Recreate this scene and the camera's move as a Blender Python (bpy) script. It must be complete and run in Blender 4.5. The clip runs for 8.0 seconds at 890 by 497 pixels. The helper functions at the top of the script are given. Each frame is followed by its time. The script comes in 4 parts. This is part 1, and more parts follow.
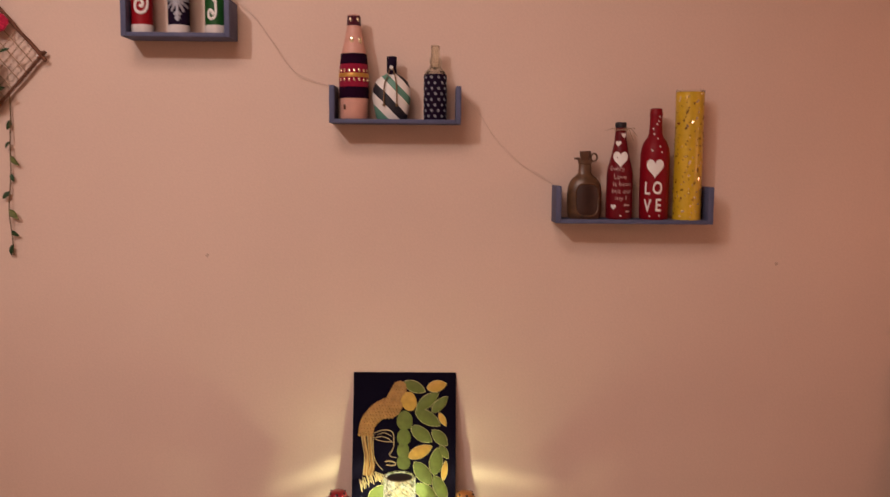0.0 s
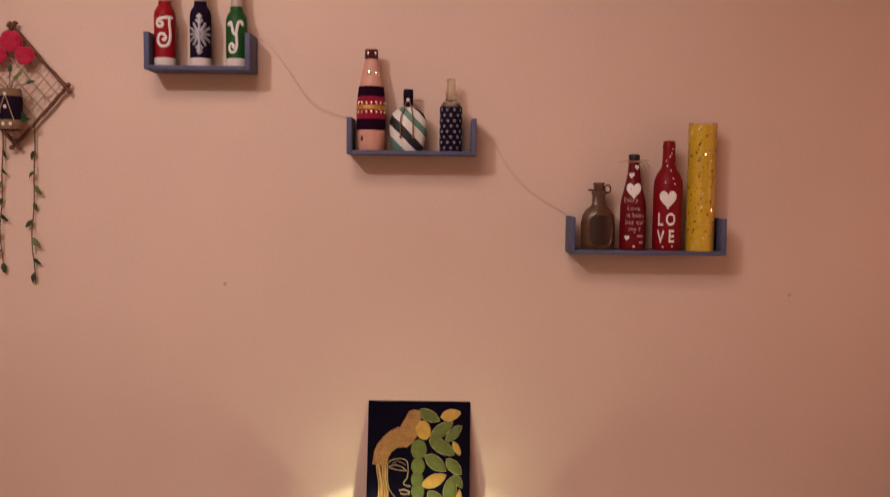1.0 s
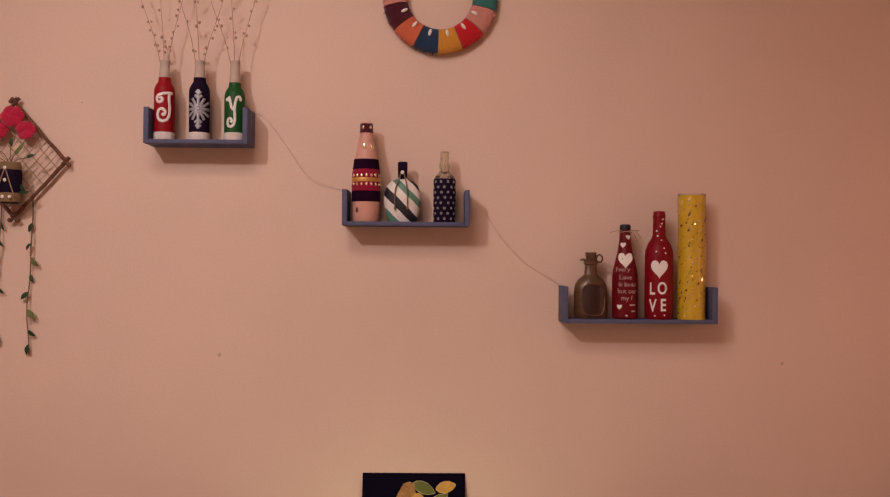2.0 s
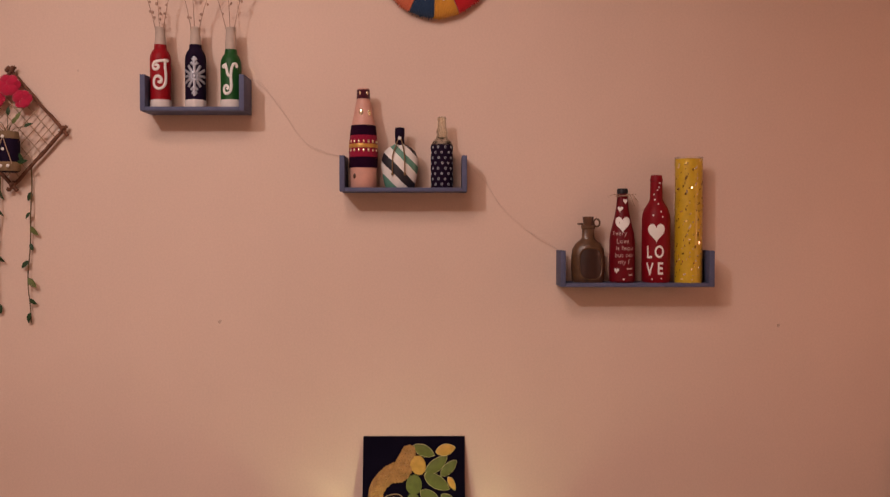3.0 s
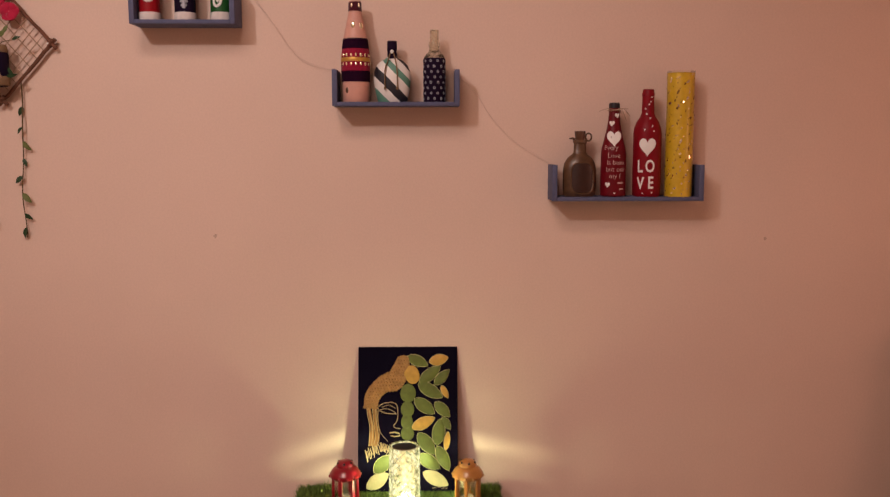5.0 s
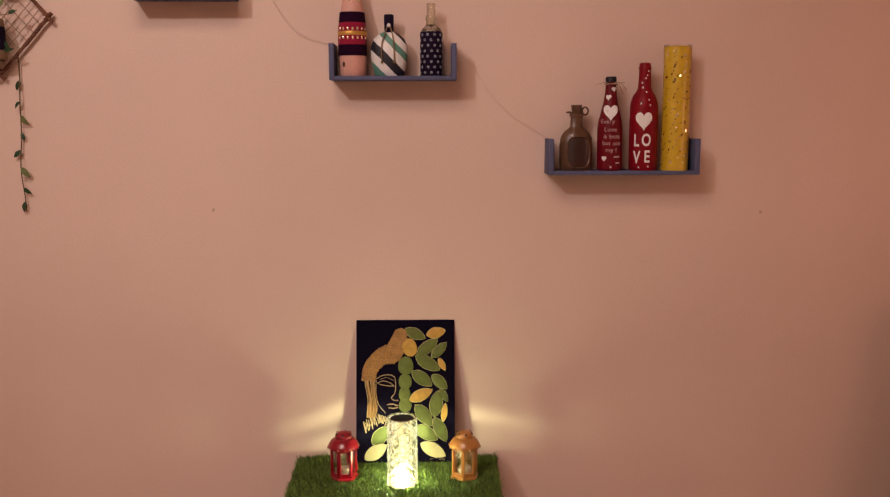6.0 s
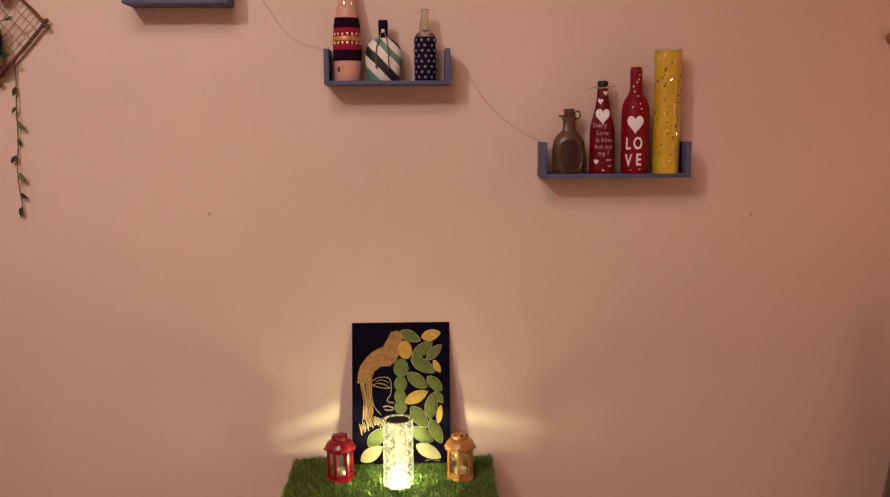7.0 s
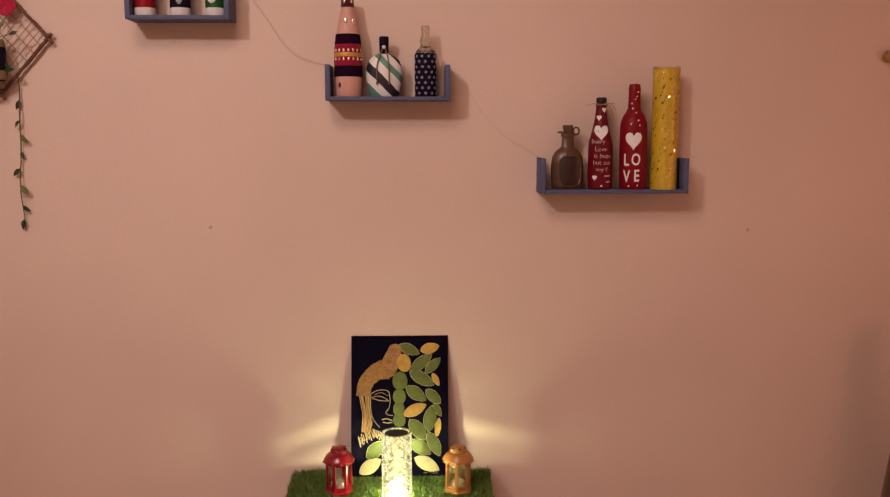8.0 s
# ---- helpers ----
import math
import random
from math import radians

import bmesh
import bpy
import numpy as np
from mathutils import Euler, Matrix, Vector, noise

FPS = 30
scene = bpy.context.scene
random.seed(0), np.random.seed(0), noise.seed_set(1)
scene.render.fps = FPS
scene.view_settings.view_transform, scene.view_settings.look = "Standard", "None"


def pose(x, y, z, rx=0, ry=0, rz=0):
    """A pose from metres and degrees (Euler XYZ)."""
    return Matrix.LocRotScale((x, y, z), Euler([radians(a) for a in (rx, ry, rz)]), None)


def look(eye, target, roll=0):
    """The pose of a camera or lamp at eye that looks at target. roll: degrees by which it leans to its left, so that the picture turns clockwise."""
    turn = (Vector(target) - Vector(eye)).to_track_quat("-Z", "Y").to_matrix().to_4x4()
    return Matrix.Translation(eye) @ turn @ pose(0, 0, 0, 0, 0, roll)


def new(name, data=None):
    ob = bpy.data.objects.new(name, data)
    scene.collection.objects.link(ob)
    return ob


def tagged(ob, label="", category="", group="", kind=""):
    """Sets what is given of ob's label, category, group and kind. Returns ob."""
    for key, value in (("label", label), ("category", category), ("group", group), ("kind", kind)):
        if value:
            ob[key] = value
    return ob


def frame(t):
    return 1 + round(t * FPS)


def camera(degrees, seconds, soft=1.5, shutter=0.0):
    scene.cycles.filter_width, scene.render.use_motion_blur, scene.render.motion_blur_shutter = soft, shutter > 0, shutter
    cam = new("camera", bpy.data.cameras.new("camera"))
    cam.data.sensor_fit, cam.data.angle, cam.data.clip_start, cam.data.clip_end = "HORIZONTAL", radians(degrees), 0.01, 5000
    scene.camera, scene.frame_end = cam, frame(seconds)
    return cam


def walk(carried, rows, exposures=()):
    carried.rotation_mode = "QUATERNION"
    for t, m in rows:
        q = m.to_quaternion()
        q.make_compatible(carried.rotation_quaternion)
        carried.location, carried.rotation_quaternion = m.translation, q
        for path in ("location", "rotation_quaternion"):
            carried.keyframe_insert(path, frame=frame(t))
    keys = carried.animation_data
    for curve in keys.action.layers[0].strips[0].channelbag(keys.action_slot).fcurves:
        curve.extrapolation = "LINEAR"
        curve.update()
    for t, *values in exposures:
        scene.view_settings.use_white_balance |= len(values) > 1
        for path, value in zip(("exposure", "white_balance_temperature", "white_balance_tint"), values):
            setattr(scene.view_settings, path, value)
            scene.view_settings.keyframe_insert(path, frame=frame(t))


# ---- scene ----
cam = camera(52.7, 8.0, soft=1.25, shutter=0.9)
PATH = [
    (0, (-0.146, -2.499, 1.407), (-0.124, -0.509, 1.209), 0.5),
    (0.5, (-0.151, -2.514, 1.408), (-0.153, -0.52, 1.244), 0.7),
    (1, (-0.156, -2.526, 1.414), (-0.16, -0.53, 1.278), 0.7),
    (1.2, (-0.163, -2.532, 1.411), (-0.16, -0.535, 1.312), 0.7),
    (1.5, (-0.172, -2.542, 1.407), (-0.158, -0.542, 1.375), 0.7),
    (1.7, (-0.169, -2.545, 1.405), (-0.154, -0.545, 1.414), 0.6),
    (2.15, (-0.163, -2.550, 1.402), (-0.149, -0.550, 1.432), 0.4),
    (2.8, (-0.156, -2.557, 1.398), (-0.144, -0.557, 1.371), 0.05),
    (3, (-0.154, -2.559, 1.397), (-0.143, -0.559, 1.354), -0.0),
    (3.5, (-0.161, -2.569, 1.395), (-0.136, -0.571, 1.320), -0.0),
    (4, (-0.166, -2.574, 1.392), (-0.135, -0.578, 1.269), -0.1),
    (4.5, (-0.165, -2.58, 1.396), (-0.133, -0.589, 1.209), -0.0),
    (4.7, (-0.164, -2.583, 1.396), (-0.132, -0.593, 1.188), -0.03),
    (5.8, (-0.158, -2.600, 1.397), (-0.123, -0.620, 1.121), -0.1),
    (6, (-0.157, -2.603, 1.397), (-0.122, -0.624, 1.109), -0.1),
    (6.5, (-0.162, -2.614, 1.395), (-0.118, -0.636, 1.101), -0.2),
    (7, (-0.165, -2.628, 1.393), (-0.112, -0.647, 1.117), -0.3),
    (7.5, (-0.157, -2.637, 1.412), (-0.113, -0.655, 1.144), -0.1),
    (8, (-0.167, -2.644, 1.424), (-0.111, -0.663, 1.158), 0.0),
]
walk(cam, [(t, look(eye, target, roll)) for t, eye, target, roll in PATH])

# ---- light and exposure ----
world = bpy.data.worlds.new("room_dark")
world.use_nodes = True
world.node_tree.nodes["Background"].inputs[0].default_value = (1.0, 0.85, 0.75, 1)
world.node_tree.nodes["Background"].inputs[1].default_value = 0.02
scene.world = world


def lamp(name, place, watts, colour, radius):
    data = bpy.data.lights.new(name, "POINT")
    data.energy, data.color, data.shadow_soft_size = watts, colour, radius
    ob = new(name, data)
    ob.location = place
    return ob


def spotlight(name, place, aim, watts, colour, radius, degrees):
    data = bpy.data.lights.new(name, "SPOT")
    data.energy, data.color, data.shadow_soft_size = watts, colour, radius
    data.spot_size, data.spot_blend = radians(degrees), 1.0
    ob = new(name, data)
    ob.matrix_world = look(place, aim)
    return ob


SPOT, AIM = (-1.85, -3.15, 3.15), (-0.58, 0.0, 1.36)
FILL_PANEL = (-0.85, -2.65, 3.44)
SIDE = (1.62, -0.95, 1.42)
spotlight("ceiling_spot_light", SPOT, AIM, 156, (1.0, 0.89, 0.88), 0.10, 50)
# Added area light with no known source: warm fill that softens the shadows.
fill_area = bpy.data.lights.new("fill_area_light", "AREA")
fill_area.shape, fill_area.size, fill_area.energy, fill_area.color = "SQUARE", 1.2, 40, (1.0, 0.71, 0.605)
new("fill_area_light", fill_area).location = FILL_PANEL
lamp("side_lamp_light", SIDE, 3.9, (1.0, 0.42, 0.29), 0.09)
lamp("table_lamp_light", (-0.233, -0.258, 0.558), 4.4, (0.93, 1.0, 0.56), 0.0008)
lamp("table_lamp_base_light", (-0.233, -0.258, 0.438), 1.75, (0.95, 1.0, 0.62), 0.012)
scene.view_settings.exposure = 0.0


# ---- materials ----
def material(name, colour, rough=0.5, metal=0.0, vary=0.12, grain=60.0, bump=0.1, coat=0.0, blotch=6.0, emit=0.0, emit_colour=None, sheen=0.0, spec=0.28):
    """A surface with its colour varied at two scales and a fine relief."""
    m = bpy.data.materials.new(name)
    m.use_nodes = True
    n, l = m.node_tree.nodes, m.node_tree.links
    p = n["Principled BSDF"]
    p.inputs["Roughness"].default_value, p.inputs["Metallic"].default_value = rough, metal
    p.inputs["Coat Weight"].default_value = coat
    p.inputs["Specular IOR Level"].default_value = 0.5 if metal or coat else spec
    p.inputs["Sheen Weight"].default_value = sheen
    co = n.new("ShaderNodeTexCoord")
    big, fine = n.new("ShaderNodeTexNoise"), n.new("ShaderNodeTexNoise")
    big.inputs["Scale"].default_value, fine.inputs["Scale"].default_value = blotch, grain
    big.inputs["Detail"].default_value, fine.inputs["Detail"].default_value = 4, 3
    for tex in (big, fine):
        l.new(co.outputs["Object"], tex.inputs["Vector"])
    add = n.new("ShaderNodeMath")
    add.operation = "ADD"
    l.new(big.outputs[0], add.inputs[0])
    l.new(fine.outputs[0], add.inputs[1])
    ramp = n.new("ShaderNodeMapRange")
    ramp.inputs[1].default_value, ramp.inputs[2].default_value = 0.6, 1.4
    ramp.inputs[3].default_value, ramp.inputs[4].default_value = 1 - vary, 1 + vary
    l.new(add.outputs[0], ramp.inputs[0])
    mul = n.new("ShaderNodeVectorMath")
    mul.operation = "SCALE"
    mul.inputs[0].default_value = colour
    l.new(ramp.outputs[0], mul.inputs["Scale"])
    l.new(mul.outputs[0], p.inputs["Base Color"])
    if bump:
        b = n.new("ShaderNodeBump")
        b.inputs["Strength"].default_value, b.inputs["Distance"].default_value = bump, 0.002
        l.new(fine.outputs[0], b.inputs["Height"])
        l.new(b.outputs[0], p.inputs["Normal"])
    if emit:
        p.inputs["Emission Color"].default_value = (*(emit_colour or colour), 1)
        p.inputs["Emission Strength"].default_value = emit
    return m


def glass(name, colour, rough=0.05, clear=0.0, emit=0.0, emit_colour=(1, 1, 1)):
    m = bpy.data.materials.new(name)
    m.use_nodes = True
    n, l = m.node_tree.nodes, m.node_tree.links
    p = n["Principled BSDF"]
    p.inputs["Base Color"].default_value = (*colour, 1)
    p.inputs["Roughness"].default_value, p.inputs["IOR"].default_value = rough, 1.45
    p.inputs["Transmission Weight"].default_value = 1.0
    if emit:
        p.inputs["Emission Color"].default_value = (*emit_colour, 1)
        p.inputs["Emission Strength"].default_value = emit
    if clear:
        t, mix = n.new("ShaderNodeBsdfTransparent"), n.new("ShaderNodeMixShader")
        t.inputs[0].default_value = (*colour, 1)
        mix.inputs[0].default_value = clear
        l.new(p.outputs[0], mix.inputs[1])
        l.new(t.outputs[0], mix.inputs[2])
        l.new(mix.outputs[0], n["Material Output"].inputs[0])
    return m


M = dict(
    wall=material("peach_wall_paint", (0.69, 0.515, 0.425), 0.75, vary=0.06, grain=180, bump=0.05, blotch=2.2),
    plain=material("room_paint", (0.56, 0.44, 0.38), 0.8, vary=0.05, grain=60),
    floor=material("floor_tile", (0.62, 0.52, 0.44), 0.4, vary=0.1, grain=40),
    shelf=material("blue_grey_paint", (0.088, 0.095, 0.170), 0.65, vary=0.14, grain=90, bump=0.25),
    red=material("red_enamel", (0.27, 0.004, 0.010), 0.5, vary=0.14, bump=0.15, spec=0.18),
    crimson_gloss=material("crimson_enamel", (0.205, 0.003, 0.010), 0.45, vary=0.14, bump=0.15, spec=0.18),
    red2=material("deep_red_enamel", (0.135, 0.003, 0.009), 0.42, vary=0.2, bump=0.15, spec=0.2),
    navy=material("navy_paint", (0.010, 0.004, 0.018), 0.8, vary=0.2, bump=0.2, spec=0.12),
    plum=material("dark_plum_yarn", (0.017, 0.003, 0.015), 0.95, vary=0.3, grain=300, bump=0.5, spec=0.06),
    faded=material("faded_white_paint", (0.56, 0.40, 0.37), 0.7, vary=0.25, bump=0.2),
    black=material("black_paint", (0.012, 0.011, 0.016), 0.5, vary=0.25, bump=0.2),
    green=material("green_enamel", (0.009, 0.075, 0.014), 0.5, vary=0.14, bump=0.15),
    white=material("white_relief_paint", (0.78, 0.75, 0.72), 0.6, vary=0.06, bump=0.3),
    soft=material("chalky_white_paint", (0.64, 0.57, 0.54), 0.75, vary=0.12, bump=0.4),
    silver=material("silver_relief_paint", (0.34, 0.34, 0.38), 0.45, metal=0.3, vary=0.1, bump=0.3),
    peach=material("peach_bottle_paint", (0.62, 0.33, 0.262), 0.45, vary=0.08, bump=0.2),
    crimson=material("crimson_yarn", (0.27, 0.005, 0.034), 0.85, vary=0.25, grain=300, bump=0.5, sheen=0.08),
    gold=material("gold_paint", (0.60, 0.33, 0.07), 0.4, metal=0.5, vary=0.15, bump=0.3),
    jute=material("jute_cord", (0.21, 0.135, 0.075), 0.9, vary=0.3, grain=400, bump=0.6),
    brownglass=material("amber_brown_glass", (0.095, 0.045, 0.020), 0.38, vary=0.5, bump=0.2, coat=0.15, blotch=38),
    brown=material("brown_lacquer", (0.080, 0.033, 0.016), 0.3, vary=0.35, bump=0.2, coat=0.5, blotch=30),
    amber=material("dark_amber_panel", (0.030, 0.009, 0.005), 0.4, vary=0.4, bump=0.2, coat=0.1),
    yellow=material("yellow_foil_paper", (0.60, 0.385, 0.018), 0.36, vary=0.14, grain=80, bump=0.2, coat=0.3),
    # Darker copy of the foil: the spots' dark reflections put into its colour.
    darkfoil=material("dark_reflection_foil", (0.22, 0.125, 0.03), 0.3, metal=0.8, vary=0.2, bump=0),
    foil=material("mirror_foil", (1.0, 0.92, 0.65), 0.26, metal=1.0, vary=0.1, bump=0),
    twig=material("twig_bark", (0.145, 0.062, 0.038), 0.85, vary=0.35, grain=140, bump=0.7, blotch=25),
    net=material("net_cord", (0.40, 0.27, 0.19), 0.9, vary=0.2, bump=0.4),
    petal=material("pink_felt_petal", (0.42, 0.006, 0.045), 0.85, vary=0.15, grain=300, bump=0.4, sheen=0.4),
    leaf=material("artificial_leaf", (0.022, 0.050, 0.020), 0.5, vary=0.3, grain=90, bump=0.3),
    leaf2=material("pale_artificial_leaf", (0.13, 0.15, 0.05), 0.55, vary=0.3, grain=90, bump=0.3),
    dry=material("dry_twig", (0.42, 0.27, 0.21), 0.8, vary=0.25, bump=0.3),
    stem=material("vine_stem", (0.12, 0.075, 0.035), 0.8, vary=0.3, bump=0.4),
    wire=material("thin_clear_wire", (0.60, 0.455, 0.38), 0.5, vary=0.1, bump=0),
    canvas=material("dark_canvas_paint", (0.0040, 0.0028, 0.0095), 0.95, vary=0.35, grain=250, bump=0.25, spec=0.06),
    pleaf=material("painted_green_leaf", (0.115, 0.140, 0.028), 0.6, vary=0.25, grain=70, bump=0.3, blotch=40),
    gleaf=material("painted_gold_leaf", (0.52, 0.31, 0.06), 0.5, vary=0.25, grain=70, bump=0.3, blotch=40),
    # Also colours the two lowest leaves, whose lamplight is put into the paint.
    rim=material("leaf_outline", (0.58, 0.52, 0.26), 0.5, vary=0.15, bump=0.2),
    curl=material("gold_relief_curl", (0.36, 0.19, 0.055), 0.5, metal=0.15, vary=0.22, bump=0.4, blotch=60),
    lred=material("red_lantern_enamel", (0.26, 0.003, 0.012), 0.28, vary=0.14, bump=0.1, coat=0.5),
    lorange=material("orange_lantern_enamel", (0.44, 0.185, 0.04), 0.35, vary=0.12, bump=0.1, coat=0.4),
    wax=material("candle_wax", (0.75, 0.68, 0.5), 0.5, vary=0.05),
    table=material("dark_table_wood", (0.10, 0.055, 0.03), 0.45, vary=0.25, grain=30),
    mat=material("turf_backing", (0.012, 0.028, 0.008), 0.9, vary=0.3, grain=120, bump=0.5),
    cream=material("stained_white_paint", (0.50, 0.40, 0.34), 0.7, vary=0.12, bump=0.4),
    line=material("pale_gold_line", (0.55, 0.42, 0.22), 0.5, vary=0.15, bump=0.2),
    spot=material("wall_stain", (0.50, 0.36, 0.29), 0.8, vary=0.2),
    bulb=material("white_lamp_glass", (0.8, 0.78, 0.7), 0.4, vary=0.02, emit=2.0, emit_colour=(1, 0.80, 0.70)),
    led=material("warm_led_disc", (0.9, 0.8, 0.5), 0.5, vary=0.02, emit=4.0, emit_colour=(1.0, 0.95, 0.5)),
    chrome=material("chrome_trim", (0.55, 0.50, 0.40), 0.2, metal=1.0, vary=0.1, bump=0),
    wood=material("tan_wood", (0.42, 0.24, 0.09), 0.5, vary=0.25, bump=0.3),
    crystal=glass("lit_crystal", (1.0, 0.97, 0.85), 0.06, clear=0.25, emit=0.4, emit_colour=(1.0, 0.86, 0.42)),
    # Self-glow keeps the added slit barrel from looking dark inside the crystal.
    core=material("beam_barrel_glow", (0.7, 0.62, 0.42), 0.5, vary=0.05, emit=0.25, emit_colour=(1.0, 0.84, 0.40)),
    pane=glass("clear_pane", (0.95, 0.95, 0.92), 0.03, clear=0.6),
    neck=glass("clear_bottle_glass", (0.90, 0.89, 0.82), 0.12, clear=0.5),
)
M["turf"] = material("turf_blade", (0.035, 0.10, 0.012), 0.6, vary=0.3, grain=15, bump=0, blotch=12)
for key, colour in (("y_maroon", (0.065, 0.004, 0.014)), ("y_orange", (0.55, 0.13, 0.06)), ("y_navy", (0.012, 0.035, 0.085)), ("y_mustard", (0.60, 0.27, 0.03)),
                    ("y_red", (0.50, 0.007, 0.014)), ("y_pink", (0.55, 0.24, 0.20)), ("y_teal", (0.03, 0.16, 0.15))):
    M[key] = material(key[2:] + "_yarn", colour, 0.9, vary=0.25, grain=350, bump=0.5, sheen=0.3)


def painted_facet_glow(m):
    """Paints the crystal's lit look into its emission: uneven light and dark spots, stronger near its light disc."""
    n, l = m.node_tree.nodes, m.node_tree.links
    co, vor, sep, geo = n.new("ShaderNodeTexCoord"), n.new("ShaderNodeTexVoronoi"), n.new("ShaderNodeSeparateXYZ"), n.new("ShaderNodeTexNoise")
    vor.inputs["Scale"].default_value, geo.inputs["Scale"].default_value = 120, 38
    for tex in (vor, geo):
        l.new(co.outputs["Object"], tex.inputs["Vector"])
    l.new(co.outputs["Object"], sep.inputs[0])
    add = n.new("ShaderNodeMath")
    add.operation = "ADD"
    l.new(vor.outputs["Color"], add.inputs[0])
    l.new(geo.outputs[0], add.inputs[1])
    ramp = n.new("ShaderNodeValToRGB")
    # Dark and bright facet glints, written into the emission colour.
    e = ramp.color_ramp.elements
    e[0].position, e[0].color = 0.41, (0.05, 0.055, 0.012, 1)
    e[1].position, e[1].color = 0.64, (1.1, 1.12, 0.85, 1)
    mid = e.new(0.52)
    mid.color = (0.44, 0.47, 0.20, 1)
    half = n.new("ShaderNodeMath")
    half.operation = "MULTIPLY"
    half.inputs[1].default_value = 0.5
    l.new(add.outputs[0], half.inputs[0])
    l.new(half.outputs[0], ramp.inputs[0])
    l.new(ramp.outputs[0], n["Principled BSDF"].inputs["Emission Color"])
    fall = n.new("ShaderNodeMapRange")
    fall.inputs[1].default_value, fall.inputs[2].default_value, fall.inputs[3].default_value, fall.inputs[4].default_value = 0.005, 0.045, 0.62, 0.30
    l.new(sep.outputs[2], fall.inputs[0])
    l.new(fall.outputs[0], n["Principled BSDF"].inputs["Emission Strength"])


painted_facet_glow(M["crystal"])


# ---- mesh helpers ----
def part(name, bm, mat, parent=None, label="", smooth=True):
    """Links a bmesh as one mesh object, under parent if given."""
    bmesh.ops.recalc_face_normals(bm, faces=bm.faces)
    me = bpy.data.meshes.new(name)
    bm.to_mesh(me)
    bm.free()
    me.materials.append(M[mat] if isinstance(mat, str) else mat)
    if smooth:
        for p in me.polygons:
            p.use_smooth = True
        me.set_sharp_from_angle(angle=radians(38))
    ob = new(name, me)
    if parent is not None:
        ob.parent = parent
    if label:
        tagged(ob, label)
    return ob


def thing(name, place, label, category, group="", rz=0.0, rx=0.0):
    ob = new(name)
    ob.empty_display_size = 0.02
    ob.matrix_world = pose(*place, rx, 0, rz)
    return tagged(ob, label, category, group)


def box(bm, x0, x1, y0, y1, z0, z1, bevel=0.0):
    m = Matrix.Translation(((x0 + x1) / 2, (y0 + y1) / 2, (z0 + z1) / 2)) @ Matrix.Diagonal((x1 - x0, y1 - y0, z1 - z0, 1))
    made = bmesh.ops.create_cube(bm, size=1, matrix=m)
    if bevel:
        edges = list({e for v in made["verts"] for e in v.link_edges})
        bmesh.ops.bevel(bm, geom=edges, offset=bevel, segments=2, affect="EDGES", profile=0.5)
    return bm


def boxed(*a, bevel=0.0):
    return box(bmesh.new(), *a, bevel=bevel)


def lathe(profile, n=40, sx=1.0, sy=1.0, bm=None, close=False):
    """Turns (radius, height) pairs about z."""
    bm = bm or bmesh.new()
    rings = []
    for r, z in profile:
        if r < 1e-5:
            rings.append([bm.verts.new((0, 0, z))])
        else:
            rings.append([bm.verts.new((r * sx * math.cos(2 * math.pi * k / n), r * sy * math.sin(2 * math.pi * k / n), z)) for k in range(n)])
    for a, b in zip(rings, rings[1:]):
        for k in range(n):
            q = [a[k % len(a)], a[(k + 1) % len(a)], b[(k + 1) % len(b)], b[k % len(b)]]
            q = list(dict.fromkeys(q))
            if len(q) > 2:
                bm.faces.new(q)
    return bm


def curve_of(points, steps=6):
    """A smooth line through the points."""
    p = [Vector(q) for q in points]
    p = [2 * p[0] - p[1]] + p + [2 * p[-1] - p[-2]]
    out = []
    for a, b, c, d in zip(p, p[1:], p[2:], p[3:]):
        for k in range(steps):
            t = k / steps
            out.append(0.5 * (2 * b + (c - a) * t + (2 * a - 5 * b + 4 * c - d) * t * t + (3 * b - a - 3 * c + d) * t ** 3))
    return out + [p[-2]]


def tube(points, radius, n=8, bm=None, taper=1.0, rough=0.0):
    """A tube along points; taper is the end's share of the radius."""
    bm = bm or bmesh.new()
    pts = [Vector(p) for p in points]
    rings = []
    for i, p in enumerate(pts):
        d = (pts[min(i + 1, len(pts) - 1)] - pts[max(i - 1, 0)]).normalized()
        side = d.orthogonal().normalized() if i == 0 else (side - d * side.dot(d)).normalized()
        up = d.cross(side)
        r = radius * (1 + (taper - 1) * i / max(1, len(pts) - 1)) * (1 + random.uniform(-rough, rough))
        rings.append([bm.verts.new(p + r * (math.cos(2 * math.pi * k / n) * side + math.sin(2 * math.pi * k / n) * up)) for k in range(n)])
    for a, b in zip(rings, rings[1:]):
        for k in range(n):
            bm.faces.new((a[k], a[(k + 1) % n], b[(k + 1) % n], b[k]))
    bm.faces.new(rings[0])
    bm.faces.new(rings[-1])
    return bm


def ball(bm, place, r, sx=1.0, sy=1.0, sz=1.0, u=10, v=7):
    c = Vector(place)
    low, high = bm.verts.new(c - Vector((0, 0, r * sz))), bm.verts.new(c + Vector((0, 0, r * sz)))
    rings = []
    for j in range(1, v):
        a = math.pi * j / v - math.pi / 2
        rings.append([bm.verts.new(c + Vector((r * sx * math.cos(a) * math.cos(2 * math.pi * k / u), r * sy * math.cos(a) * math.sin(2 * math.pi * k / u), r * sz * math.sin(a)))) for k in range(u)])
    for k in range(u):
        bm.faces.new((low, rings[0][(k + 1) % u], rings[0][k]))
        bm.faces.new((high, rings[-1][k], rings[-1][(k + 1) % u]))
        for p, q in zip(rings, rings[1:]):
            bm.faces.new((p[k], p[(k + 1) % u], q[(k + 1) % u], q[k]))


